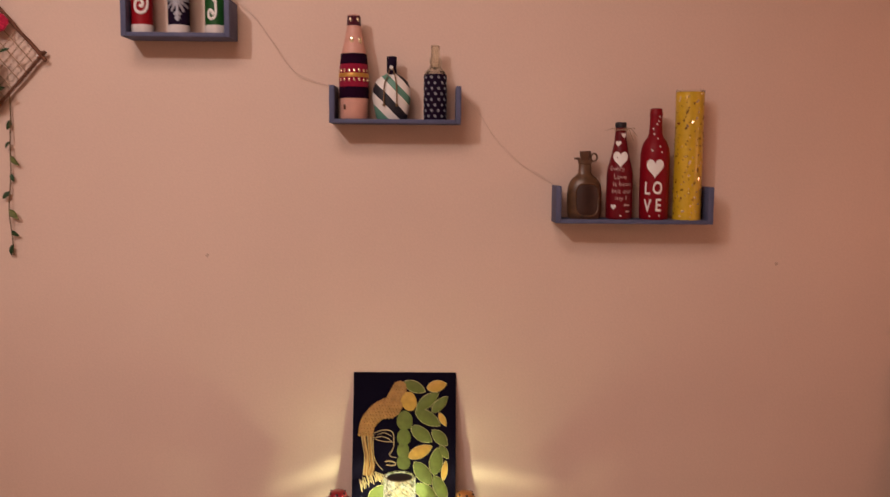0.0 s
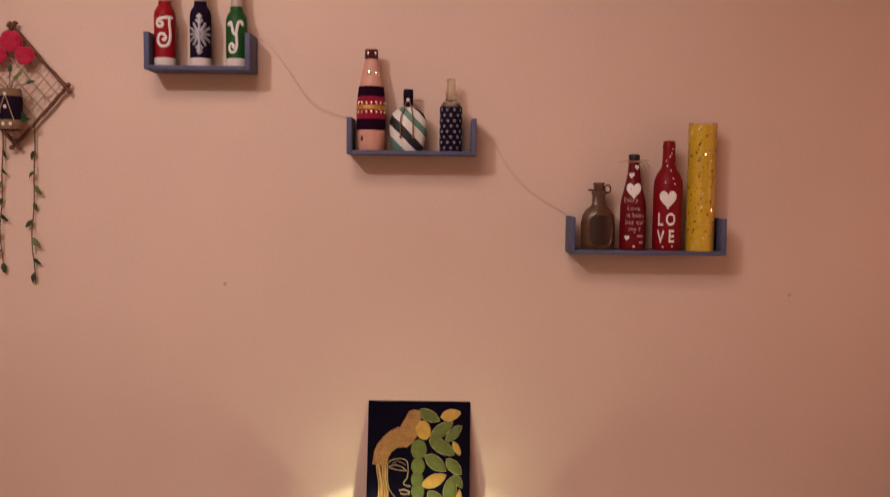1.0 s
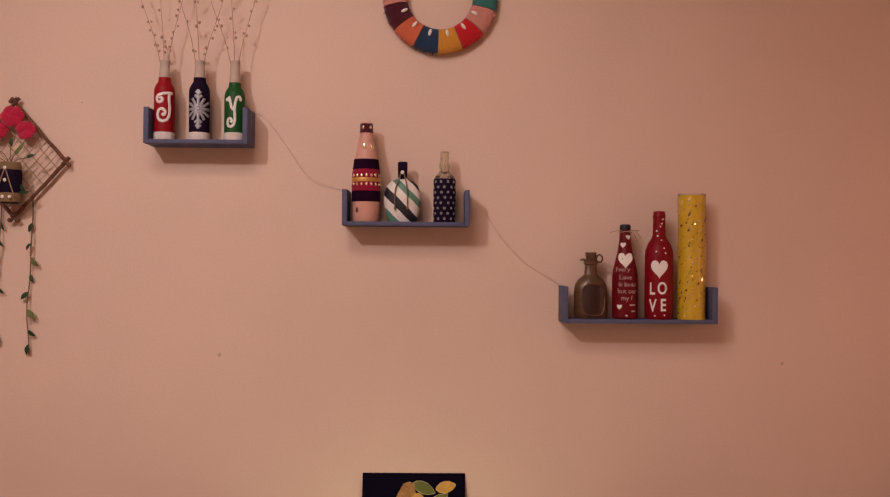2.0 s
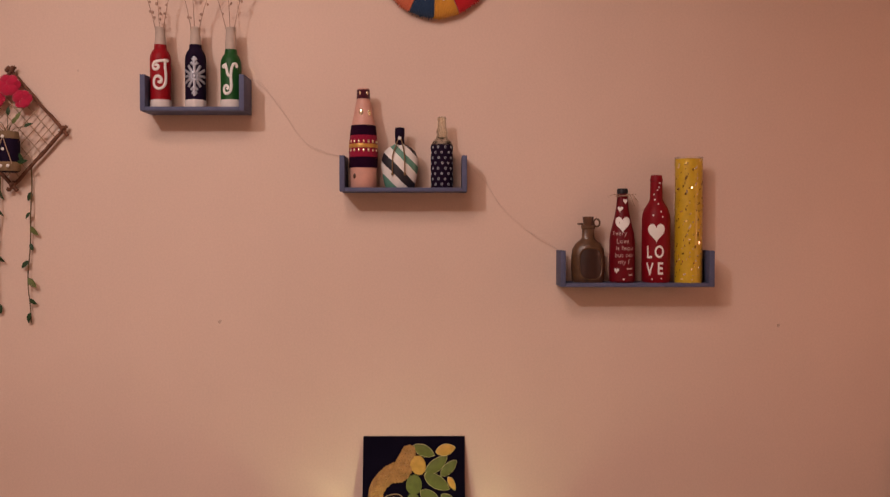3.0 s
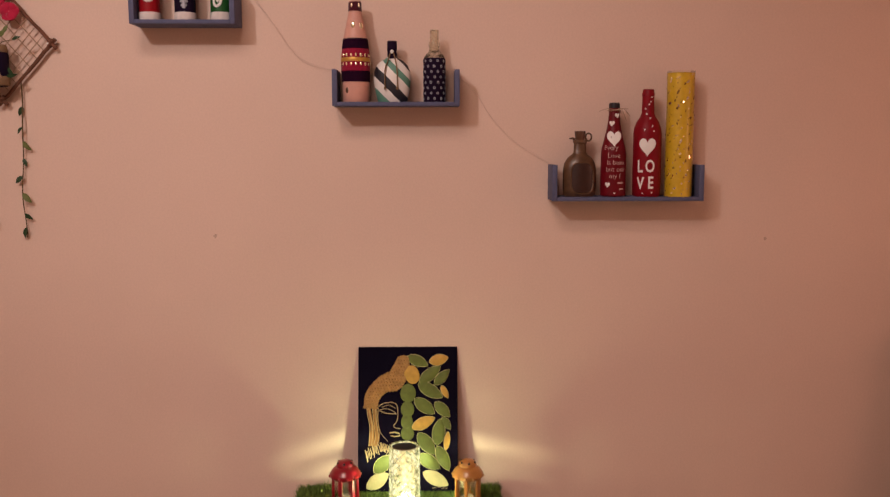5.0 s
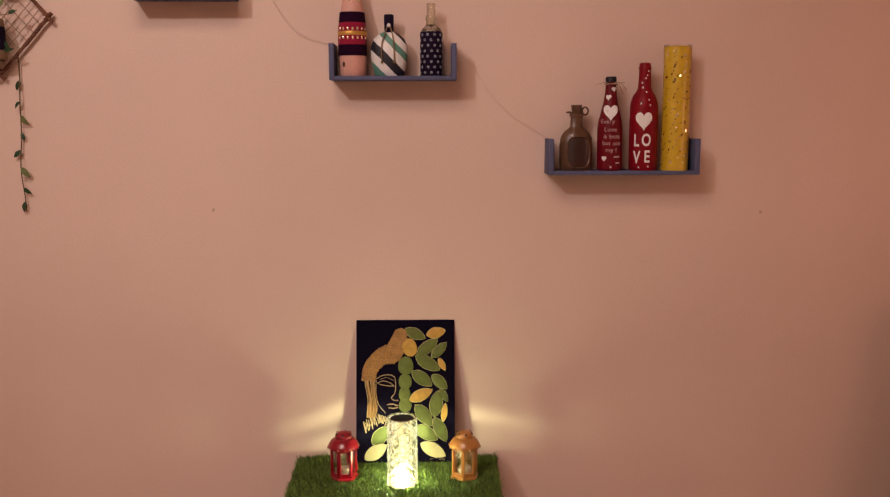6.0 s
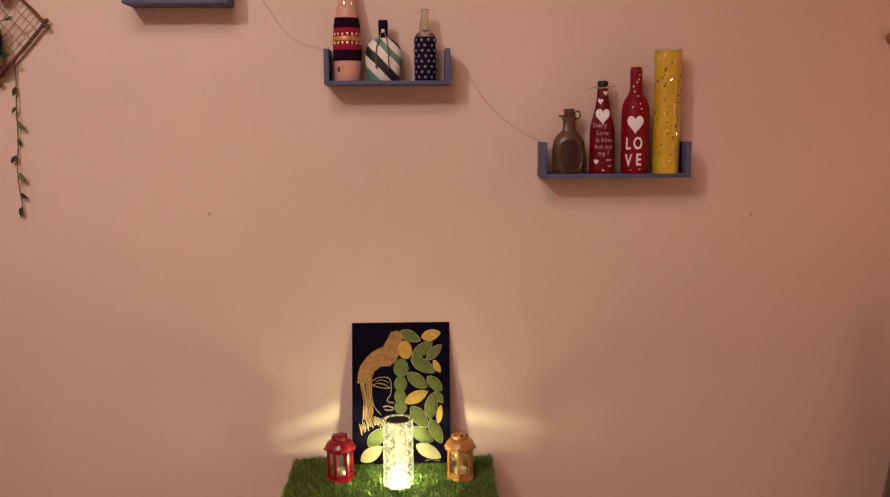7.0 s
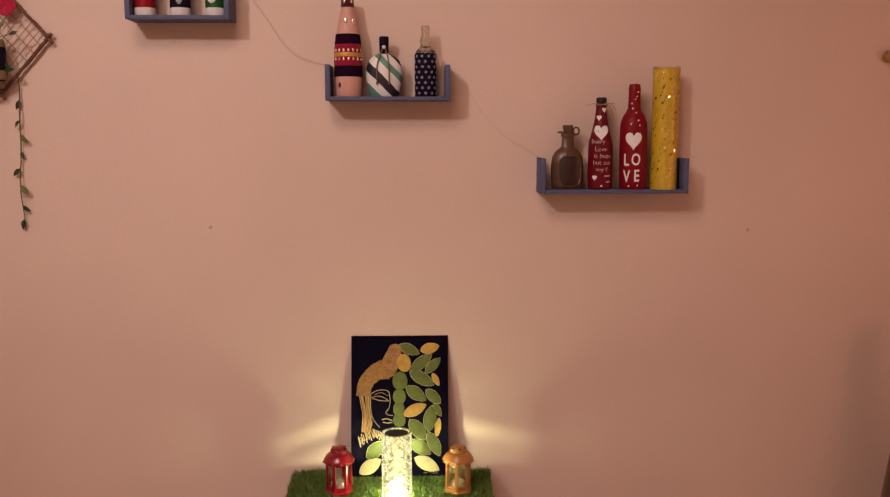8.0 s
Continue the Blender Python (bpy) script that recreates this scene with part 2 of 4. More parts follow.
def slab(outline, thick, bm=None, at=(0, 0)):
    """A flat shape in the x-z plane, thick towards -y, its back at y = 0, with softened front edge."""
    bm = bm or bmesh.new()
    c = Vector((sum(p[0] for p in outline) / len(outline), sum(p[1] for p in outline) / len(outline)))
    back = [bm.verts.new((at[0] + x, 0, at[1] + z)) for x, z in outline]
    mid = [bm.verts.new((at[0] + x, -0.6 * thick, at[1] + z)) for x, z in outline]
    front = [bm.verts.new((at[0] + c.x + (x - c.x) * 0.86, -thick, at[1] + c.y + (z - c.y) * 0.86)) for x, z in outline]
    n = len(outline)
    for a, b in ((back, mid), (mid, front)):
        for k in range(n):
            bm.faces.new((a[k], a[(k + 1) % n], b[(k + 1) % n], b[k]))
    bm.faces.new(front)
    bm.faces.new(back[::-1])
    return bm


def heart(w, n=28):
    out = []
    for k in range(n):
        t = 2 * math.pi * k / n
        out.append((w / 32 * 16 * math.sin(t) ** 3, w / 32 * (13 * math.cos(t) - 5 * math.cos(2 * t) - 2 * math.cos(3 * t) - math.cos(4 * t)) * 1.1))
    return out


def wrap(bm, radius_at, turn=0.0):
    """Bends flat work in the x-z plane round an upright body of the radius radius_at(z), facing -y, turned by some degrees."""
    cuts = [e for e in bm.edges if e.calc_length() > 0.012]
    if cuts:
        bmesh.ops.subdivide_edges(bm, edges=cuts, cuts=2)
    for v in bm.verts:
        r = radius_at(v.co.z)
        a = v.co.x / r + radians(turn)
        out = r - v.co.y
        v.co.x, v.co.y = out * math.sin(a), -out * math.cos(a)
    return bm


def lettering(text, size, thick, x=0.0, z=0.0, bold=0.0, align="CENTER"):
    """Raised letters of the built-in font in the x-z plane, their backs at y = 0."""
    data = bpy.data.curves.new("lettering", "FONT")
    data.body, data.size, data.extrude, data.offset, data.align_x = text, size, thick / 2, bold, align
    data.resolution_u = 3
    ob = bpy.data.objects.new("lettering", data)
    scene.collection.objects.link(ob)
    bpy.context.view_layer.update()
    me = bpy.data.meshes.new_from_object(ob.evaluated_get(bpy.context.evaluated_depsgraph_get()))
    bpy.data.objects.remove(ob)
    bm = bmesh.new()
    bm.from_mesh(me)
    for v in bm.verts:
        v.co = Vector((v.co.x + x, -v.co.z - thick / 2, v.co.y + z))
    bmesh.ops.triangulate(bm, faces=bm.faces)
    return bm


def profile_radius(profile):
    """The radius of a turned profile at a height."""
    zs, rs = [z for r, z in profile], [r for r, z in profile]
    return lambda z: float(np.interp(z, zs, rs))


# ---- the room ----
def structure(name, bm, mat, label, category):
    ob = part(name, bm, mat, None, smooth=False)
    return tagged(ob, label, category, kind="structure")


X0, X1, Y0, TOP = -2.3, 1.75, -3.6, 3.50
structure("wall_north", boxed(X0 - 0.1, X1 + 0.1, 0.0, 0.12, 0, TOP), "wall", "peach painted plaster wall with faint stains", "wall")
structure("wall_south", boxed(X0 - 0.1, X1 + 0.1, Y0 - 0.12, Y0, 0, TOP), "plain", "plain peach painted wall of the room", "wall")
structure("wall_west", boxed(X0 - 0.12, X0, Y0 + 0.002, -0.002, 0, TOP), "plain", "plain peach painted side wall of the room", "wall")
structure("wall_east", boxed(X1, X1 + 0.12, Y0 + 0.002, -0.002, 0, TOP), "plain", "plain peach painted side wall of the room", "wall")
structure("floor", boxed(X0 - 0.1, X1 + 0.1, Y0 - 0.1, 0.1, -0.1, -0.002), "floor", "plain stone-coloured floor of the room", "floor")
structure("ceiling", boxed(X0 - 0.1, X1 + 0.1, Y0 - 0.1, 0.1, TOP + 0.002, TOP + 0.1), "plain", "plain light painted ceiling of the room", "ceiling")


# ---- shelves ----
def wall_shelf(x0, x1, z0, z1, label):
    ob = thing("wall_shelf", ((x0 + x1) / 2, 0, z0), label, "shelf", "blue-grey wall shelves")
    w, h, d, t = (x1 - x0) / 2, z1 - z0, 0.10, 0.014
    part("bottom_board", boxed(-w + t, w - t, -d, -0.001, 0, 0.011, bevel=0.0012), "shelf", ob)
    part("side_board", boxed(-w, -w + t, -d, -0.001, 0, h, bevel=0.0012), "shelf", ob)
    part("side_board", boxed(w - t, w, -d, -0.001, 0, h, bevel=0.0012), "shelf", ob)
    return ob


S1, S2, S3 = 1.731, 1.511, 1.249
wall_shelf(-0.972, -0.688, 1.720, 1.819, "short blue-grey U-shaped wooden wall shelf holding three bottles")
wall_shelf(-0.429, -0.080, 1.500, 1.599, "mid-length blue-grey U-shaped wall shelf with decorated bottles")
wall_shelf(0.177, 0.60, 1.238, 1.338, "long blue-grey U-shaped wall shelf with red bottles and tube")


# ---- letter bottles on the short shelf ----
def twigs(ob, z, seed):
    """Thin beaded twigs that stand in the neck."""
    rnd = random.Random(seed)
    for k, (dx, dy) in enumerate(((-0.044, -0.01), (-0.010, 0.012), (0.034, -0.006))):
        top = Vector((dx * 1.9 + rnd.uniform(-0.008, 0.008), dy, z + rnd.uniform(0.21, 0.26)))
        base = Vector((dx * 0.12, dy * 0.3, z - 0.03))
        pts = curve_of([base, base.lerp(top, 0.35) + Vector((-dx * 0.12, 0, 0)), base.lerp(top, 0.7), top], 5)
        stalk = part("twig", tube(pts, 0.0012, 6, taper=0.5), "dry", ob)
        bm = bmesh.new()
        for j in range(3, len(pts)):
            for side in (-1, 1):
                if rnd.random() < 0.32:
                    ball(bm, pts[j] + Vector((side * rnd.uniform(0.002, 0.006), rnd.uniform(-0.004, 0.004), rnd.uniform(-0.006, 0.006))), rnd.uniform(0.0026, 0.0042), sz=1.25, u=7, v=5)
        if len(bm.verts):
            tagged(part("berries", bm, "dry", stalk), kind="stuff")


def strokes(ob, name, lines, radius_at, r, mat="white"):
    """Raised painted strokes round a bottle."""
    for line in lines:
        pts = curve_of([(x, 0, z) for x, z in line], 7)
        bm = tube(pts, r, 8)
        for v in bm.verts:
            v.co.y = v.co.y * 0.55
        part(name, wrap(bm, radius_at), mat, ob)


def spiral(cx, cz, r0, r1, a0, a1, n=12):
    return [(cx + (r0 + (r1 - r0) * k / n) * math.cos(radians(a0 + (a1 - a0) * k / n)), cz + (r0 + (r1 - r0) * k / n) * math.sin(radians(a0 + (a1 - a0) * k / n))) for k in range(n + 1)]


def letter_bottle(x, body, label, seed, lines, turn=0.0, width=0.0028, mat="white", low=0.0):
    ob = thing("letter_bottle", (x, -0.053, S1), label, "bottle", "bottles spelling a word", turn)
    prof = [(0.0, 0.0), (0.024, 0.0), (0.0275, 0.003), (0.0280, 0.02), (0.0285, 0.134 - low), (0.0272, 0.146 - low), (0.0225, 0.157 - low), (0.0172, 0.164 - low), (0.0164, 0.176 - low), (0.0, 0.176 - low)]
    base = [(0.0285, 0.0008), (0.0292, 0.004), (0.0294, 0.020), (0.0288, 0.0225), (0.0278, 0.023)]
    shown = [p for p in prof if p[1] >= 0.0]
    part("bottle_body", lathe(shown), body, ob)
    part("base_band", lathe(base), "soft", ob, "white painted base band")
    part("neck", lathe([(0.0152, 0.174 - low), (0.0158, 0.178 - low), (0.0138, 0.20), (0.0130, 0.216), (0.0140, 0.218), (0.0138, 0.224), (0.011, 0.225), (0.010, 0.215), (0.0, 0.20)]), "cream", ob, "off-white wrapped bottle neck")
    rad = profile_radius([(0.0283, 0.0), (0.0285, 0.134 - low), (0.0272, 0.146 - low), (0.0225, 0.157 - low)])
    strokes(ob, "painted_stroke", lines, rad, width, mat)
    twigs(ob, 0.219, seed)
    return ob


J = [spiral(-0.008, 0.1130, 0.0022, 0.0125, 150, -265, 16) + [(0.005, 0.1285), (0.016, 0.1300), (0.026, 0.1290)],
     [(0.017, 0.129), (0.0165, 0.112), (0.0185, 0.092), (0.0180, 0.072), (0.011, 0.057), (-0.001, 0.052), (-0.012, 0.058), (-0.0155, 0.071), (-0.011, 0.083), (-0.001, 0.086), (0.006, 0.078), (0.003, 0.069), (-0.003, 0.072)]]
Y = [spiral(-0.019, 0.112, 0.001, 0.005, 230, -40, 7) + [(-0.013, 0.119), (-0.009, 0.106), (-0.006, 0.092), (0.000, 0.085)],
     [(0.0175, 0.110), (0.0205, 0.115), (0.0165, 0.1205), (0.009, 0.118), (0.0055, 0.107), (0.003, 0.090), (0.0035, 0.072), (0.004, 0.056), (0.000, 0.043), (-0.009, 0.038), (-0.0165, 0.044), (-0.017, 0.055), (-0.010, 0.061), (-0.004, 0.055), (-0.008, 0.050)]]
SNOW = []
for k in range(12):
    a = math.pi / 6 * k
    r = 0.054 if k % 6 == 3 else (0.037 if k % 2 else 0.034)
    SNOW.append([(0.012 * math.cos(a), 0.086 + 0.012 * math.sin(a)), (0.6 * r * math.cos(a), 0.086 + 0.6 * r * math.sin(a)), (r * math.cos(a), 0.086 + r * math.sin(a))])
for up in (-1, 1):
    for side in (-1, 1):
        for z0, z1, w in ((0.030, 0.038, 0.009), (0.042, 0.049, 0.006)):
            SNOW.append([(0, 0.086 + up * z0), (side * w * 0.6, 0.086 + up * (z0 + z1) / 2), (side * w, 0.086 + up * z1)])
SNOW.append(spiral(0, 0.086, 0.0095, 0.0095, 0, 360, 10))
SNOW.append(spiral(0, 0.086, 0.0020, 0.0020, 0, 360, 6))
letter_bottle(-0.929, "red", "red painted bottle with a white curled letter J and twigs", 1, J, turn=9, width=0.0040)
letter_bottle(-0.832, "navy", "dark navy bottle with a silver snowflake and twigs", 2, SNOW, turn=8, width=0.0040, mat="silver")
letter_bottle(-0.734, "green", "green painted bottle with a white curled letter Y and twigs", 3, Y, turn=6, width=0.0038, low=0.013)


# ---- bottles on the middle shelf ----
def band(ob, name, prof, z0, z1, mat, off=0.0012, label=""):
    r = profile_radius(prof)
    zs = np.linspace(z0, z1, max(3, int((z1 - z0) / 0.0035)))
    pts = [(r(z0) - 0.001, z0)] + [(r(z) + off + 0.0005 * (k % 2), z) for k, z in enumerate(zs)] + [(r(z1) - 0.001, z1)]
    return part(name, lathe(pts), mat, ob, label)


def tall_bottle():
    ob = thing("banded_bottle", (-0.367, -0.055, S2), "tall peach bottle with navy, crimson and gold yarn bands", "bottle")
    prof = [(0.034, 0.0), (0.0372, 0.004), (0.0380, 0.05), (0.0384, 0.09), (0.0380, 0.12), (0.0358, 0.147), (0.0325, 0.174), (0.0262, 0.205), (0.0212, 0.230), (0.0172, 0.248), (0.0160, 0.275)]
    part("bottle_body", lathe([(0, 0)] + prof + [(0.012, 0.276), (0, 0.26)]), "peach", ob)
    for z0, z1, m in ((0.0555, 0.0850, "plum"), (0.0850, 0.110, "crimson"), (0.1215, 0.1450, "crimson"), (0.1450, 0.173, "plum")):
        band(ob, "yarn_band", prof, z0, z1, m)
    band(ob, "gold_band", prof, 0.1105, 0.121, "gold", 0.0022)
    band(ob, "cap_band", prof, 0.247, 0.272, "y_maroon", 0.0012)
    r = profile_radius(prof)
    for z, n in ((0.1035, 18), (0.1275, 18)):
        for k in range(n):
            a = 2 * math.pi * (k + 0.3) / n
            bm = bmesh.new()
            ball(bm, (0, 0, 0), 0.0032, sy=0.5, sz=1.5, u=8, v=6)
            o = part("mirror_bead", bm, "foil", ob)
            o.matrix_basis = Matrix.Rotation(a, 4, "Z") @ Matrix.Translation((0, -r(z) - 0.002, z))
    for x, z, m in ((-0.004, 0.208, "foil"), (0.018, 0.206, "foil"), (-0.022, 0.032, "brown"), (-0.008, 0.262, "foil"), (0.012, 0.262, "foil")):
        bm = bmesh.new()
        ball(bm, (0, 0, 0), 0.0048, sy=0.45, sz=1.6, u=10, v=7)
        o = part("drop_bead", bm, m, ob)
        rr = r(z) + (0.0012 if z > 0.25 else 0)
        a = math.asin(max(-0.95, min(0.95, x / rr)))
        o.matrix_basis = Matrix.Rotation(a, 4, "Z") @ Matrix.Translation((0, -rr, z)) @ Matrix.Scale(0.7 if z > 0.25 else 1.25 if z > 0.2 else 1.0, 4)
    return ob


def striped_bottle():
    """A flat round flask with slanting painted stripes and a knotted cord."""
    ob = thing("striped_flask", (-0.266, -0.052, S2), "round flat flask with slanting black, white and teal stripes", "bottle")
    prof = [(0.0, 0.0), (0.036, 0.0), (0.041, 0.004), (0.047, 0.03), (0.0515, 0.06), (0.0505, 0.082), (0.043, 0.102), (0.030, 0.114), (0.0165, 0.121), (0.0130, 0.125)]
    body = part("bottle_body", lathe(prof, 48, 1.0, 0.62), "white", ob)
    m = bpy.data.materials.new("slanting_stripes")
    m.use_nodes = True
    n, l = m.node_tree.nodes, m.node_tree.links
    p = n["Principled BSDF"]
    p.inputs["Roughness"].default_value = 0.5
    co, sep = n.new("ShaderNodeTexCoord"), n.new("ShaderNodeSeparateXYZ")
    l.new(co.outputs["Object"], sep.inputs[0])
    wob = n.new("ShaderNodeTexNoise")
    wob.inputs["Scale"].default_value = 45
    l.new(co.outputs["Object"], wob.inputs["Vector"])
    s1, s2, s3 = n.new("ShaderNodeMath"), n.new("ShaderNodeMath"), n.new("ShaderNodeMath")
    s1.operation = s2.operation = s3.operation = "MULTIPLY_ADD"
    s1.inputs[1].default_value, s2.inputs[1].default_value, s3.inputs[1].default_value = 8.6, 8.6, 0.05
    s1.inputs[2].default_value = 0.0
    l.new(sep.outputs[0], s1.inputs[0])
    l.new(sep.outputs[2], s2.inputs[0])
    l.new(s1.outputs[0], s2.inputs[2])
    l.new(wob.outputs[0], s3.inputs[0])
    l.new(s2.outputs[0], s3.inputs[2])
    ramp = n.new("ShaderNodeValToRGB")
    ramp.color_ramp.interpolation = "CONSTANT"
    e = ramp.color_ramp.elements
    black, white, teal = (0.012, 0.011, 0.018, 1), (0.74, 0.70, 0.66, 1), (0.10, 0.25, 0.185, 1)
    e[0].position, e[0].color = 0.0, teal
    e[1].position, e[1].color = 0.10, teal
    for pos, c in ((0.17, white), (0.33, black), (0.50, white), (0.67, teal), (0.79, white), (0.92, black)):
        el = e.new(pos)
        el.color = c
    # a stretch of the sum from -0.35 to 1.6 runs over the ramp
    rng = n.new("ShaderNodeMapRange")
    rng.inputs[1].default_value, rng.inputs[2].default_value = -0.30, 1.30
    l.new(s3.outputs[0], rng.inputs[0])
    l.new(rng.outputs[0], ramp.inputs[0])
    l.new(ramp.outputs[0], p.inputs["Base Color"])
    bp = n.new("ShaderNodeBump")
    bp.inputs["Strength"].default_value, bp.inputs["Distance"].default_value = 0.2, 0.002
    fine = n.new("ShaderNodeTexNoise")
    fine.inputs["Scale"].default_value = 120
    l.new(co.outputs["Object"], fine.inputs["Vector"])
    l.new(fine.outputs[0], bp.inputs["Height"])
    l.new(bp.outputs[0], p.inputs["Normal"])
    body.data.materials[0] = m
    part("neck", lathe([(0.0125, 0.118), (0.0130, 0.128), (0.0128, 0.140), (0.0135, 0.143), (0.0135, 0.166), (0.012, 0.168), (0.0, 0.168)]), "navy", ob, "navy painted bottle neck")
    for s in (-1, 1):
        pts = curve_of([(s * 0.004, -0.0155, 0.136), (s * 0.010, -0.0255, 0.114), (s * 0.016 - 0.002, -0.0335, 0.09), (s * 0.017 - 0.002, -0.0345, 0.06), (s * 0.017 - 0.002, -0.0325, 0.038)], 6)
        cord = part("cord", tube(pts, 0.0017, 7), "jute", ob, "twisted jute cord")
        bm = bmesh.new()
        ball(bm, pts[-1], 0.0036, sz=1.3)
        part("knot", bm, "jute", cord)
    bm = bmesh.new()
    ball(bm, (0, -0.0155, 0.138), 0.0052, sy=0.6)
    part("button", bm, "white", ob, "white pearl button")
    return ob


def dotted_bottle():
    ob = thing("dotted_bottle", (-0.149, -0.055, S2), "clear glass bottle in a navy wrap with silver dots", "bottle")
    part("bottle_glass", lathe([(0, 0), (0.028, 0.0), (0.0296, 0.003), (0.0296, 0.120), (0.0265, 0.128), (0.0185, 0.136), (0.0150, 0.142), (0.0142, 0.148), (0.0160, 0.156), (0.0150, 0.163), (0.0118, 0.170), (0.0126, 0.178), (0.0112, 0.186), (0.0124, 0.188), (0.0124, 0.196), (0.0100, 0.198), (0.009, 0.194), (0.0085, 0.172), (0.0115, 0.160), (0.0115, 0.14), (0.0, 0.13)]), "neck", ob)
    wrapr = 0.0306
    part("fabric_wrap", lathe([(0.0298, 0.001), (wrapr, 0.003), (wrapr + 0.0003, 0.06), (wrapr, 0.118), (0.0298, 0.1205)]), "navy", ob)
    proto = None
    for row in range(8):
        for k in range(10):
            a = 2 * math.pi * (k + 0.5 * (row % 2)) / 10 + 0.03 * math.sin(row * 5 + k * 3)
            if proto is None:
                proto = o = part("silver_dot", lathe([(0.0016, 0.0), (0.0021, 0.0010), (0.0032, 0.0010), (0.0038, 0.0)], 10), "silver", ob)
            else:
                o = new("silver_dot", proto.data)
                o.parent = ob
            o.matrix_basis = Matrix.Rotation(a, 4, "Z") @ Matrix.Translation((0, -wrapr - 0.0001, 0.010 + 0.0146 * row)) @ Matrix.Rotation(radians(90), 4, "X")
    return ob


tall_bottle()
striped_bottle()
dotted_bottle()


# ---- bottles on the long shelf ----
def brown_flask():
    ob = thing("brown_flask", (0.259, -0.054, S3), "squat brown glass flask with a stopper and ring handle", "bottle")
    prof = [(0.0, 0.0), (0.040, 0.0), (0.0445, 0.004), (0.0465, 0.02), (0.0470, 0.07), (0.0440, 0.092), (0.035, 0.108), (0.022, 0.118), (0.0178, 0.124), (0.0165, 0.148), (0.0195, 0.150), (0.0195, 0.158), (0.0135, 0.160), (0.0, 0.160)]
    part("bottle_body", lathe(prof, 44, 1.0, 0.62), "brownglass", ob)
    out = [(0.030 * math.copysign(abs(math.cos(t)) ** 0.6, math.cos(t)) + 0.004, 0.052 + 0.042 * math.copysign(abs(math.sin(t)) ** 0.6, math.sin(t))) for t in np.linspace(0, 2 * math.pi, 32, endpoint=False)]
    bm = bmesh.new()
    rings = []
    for sc, off in ((1.0, -0.0012), (0.97, 0.0014), (0.8, 0.0020), (0.55, 0.0022), (0.25, 0.0023)):
        ring = []
        for x, z in out:
            px = 0.004 + (x - 0.004) * sc
            ring.append(bm.verts.new((px, -0.62 * 0.0470 * math.sqrt(max(0.0, 1 - (px / 0.0485) ** 2)) - off, 0.052 + (z - 0.052) * sc)))
        rings.append(ring)
    for p, q in zip(rings, rings[1:]):
        for k in range(len(out)):
            bm.faces.new((p[k], p[(k + 1) % len(out)], q[(k + 1) % len(out)], q[k]))
    bm.faces.new(rings[-1])
    part("label_panel", bm, "amber", ob, "dark glossy amber front panel")
    rimp = [(x * 1.04 - 0.0002, -0.62 * 0.0468 * math.sqrt(max(0, 1 - (x * 1.04 / 0.0485) ** 2)) - 0.001, 0.052 + (z - 0.052) * 1.04) for x, z in out]
    part("panel_rim", tube(rimp + rimp[:2], 0.0022, 7), "brownglass", ob)
    part("stopper", lathe([(0.0125, 0.158), (0.0135, 0.165), (0.0155, 0.180), (0.0150, 0.183), (0.0, 0.183)]), "brown", ob, "dark brown stopper")
    part("ring_handle", tube([(0.024 + 0.0085 * math.cos(t), 0, 0.166 + 0.0105 * math.sin(t)) for t in np.linspace(0, 2 * math.pi, 25)], 0.0026, 8), "brownglass", ob)
    part("pouring_lip", tube([(-0.014, 0, 0.160), (-0.021, 0, 0.163), (-0.030, 0, 0.162)], 0.0042, 8, taper=0.5), "brown", ob)
    return ob


def shapes_on(ob, items, rad, mat="white"):
    for name, bm, turn in items:
        part(name, wrap(bm, rad, turn), mat, ob)


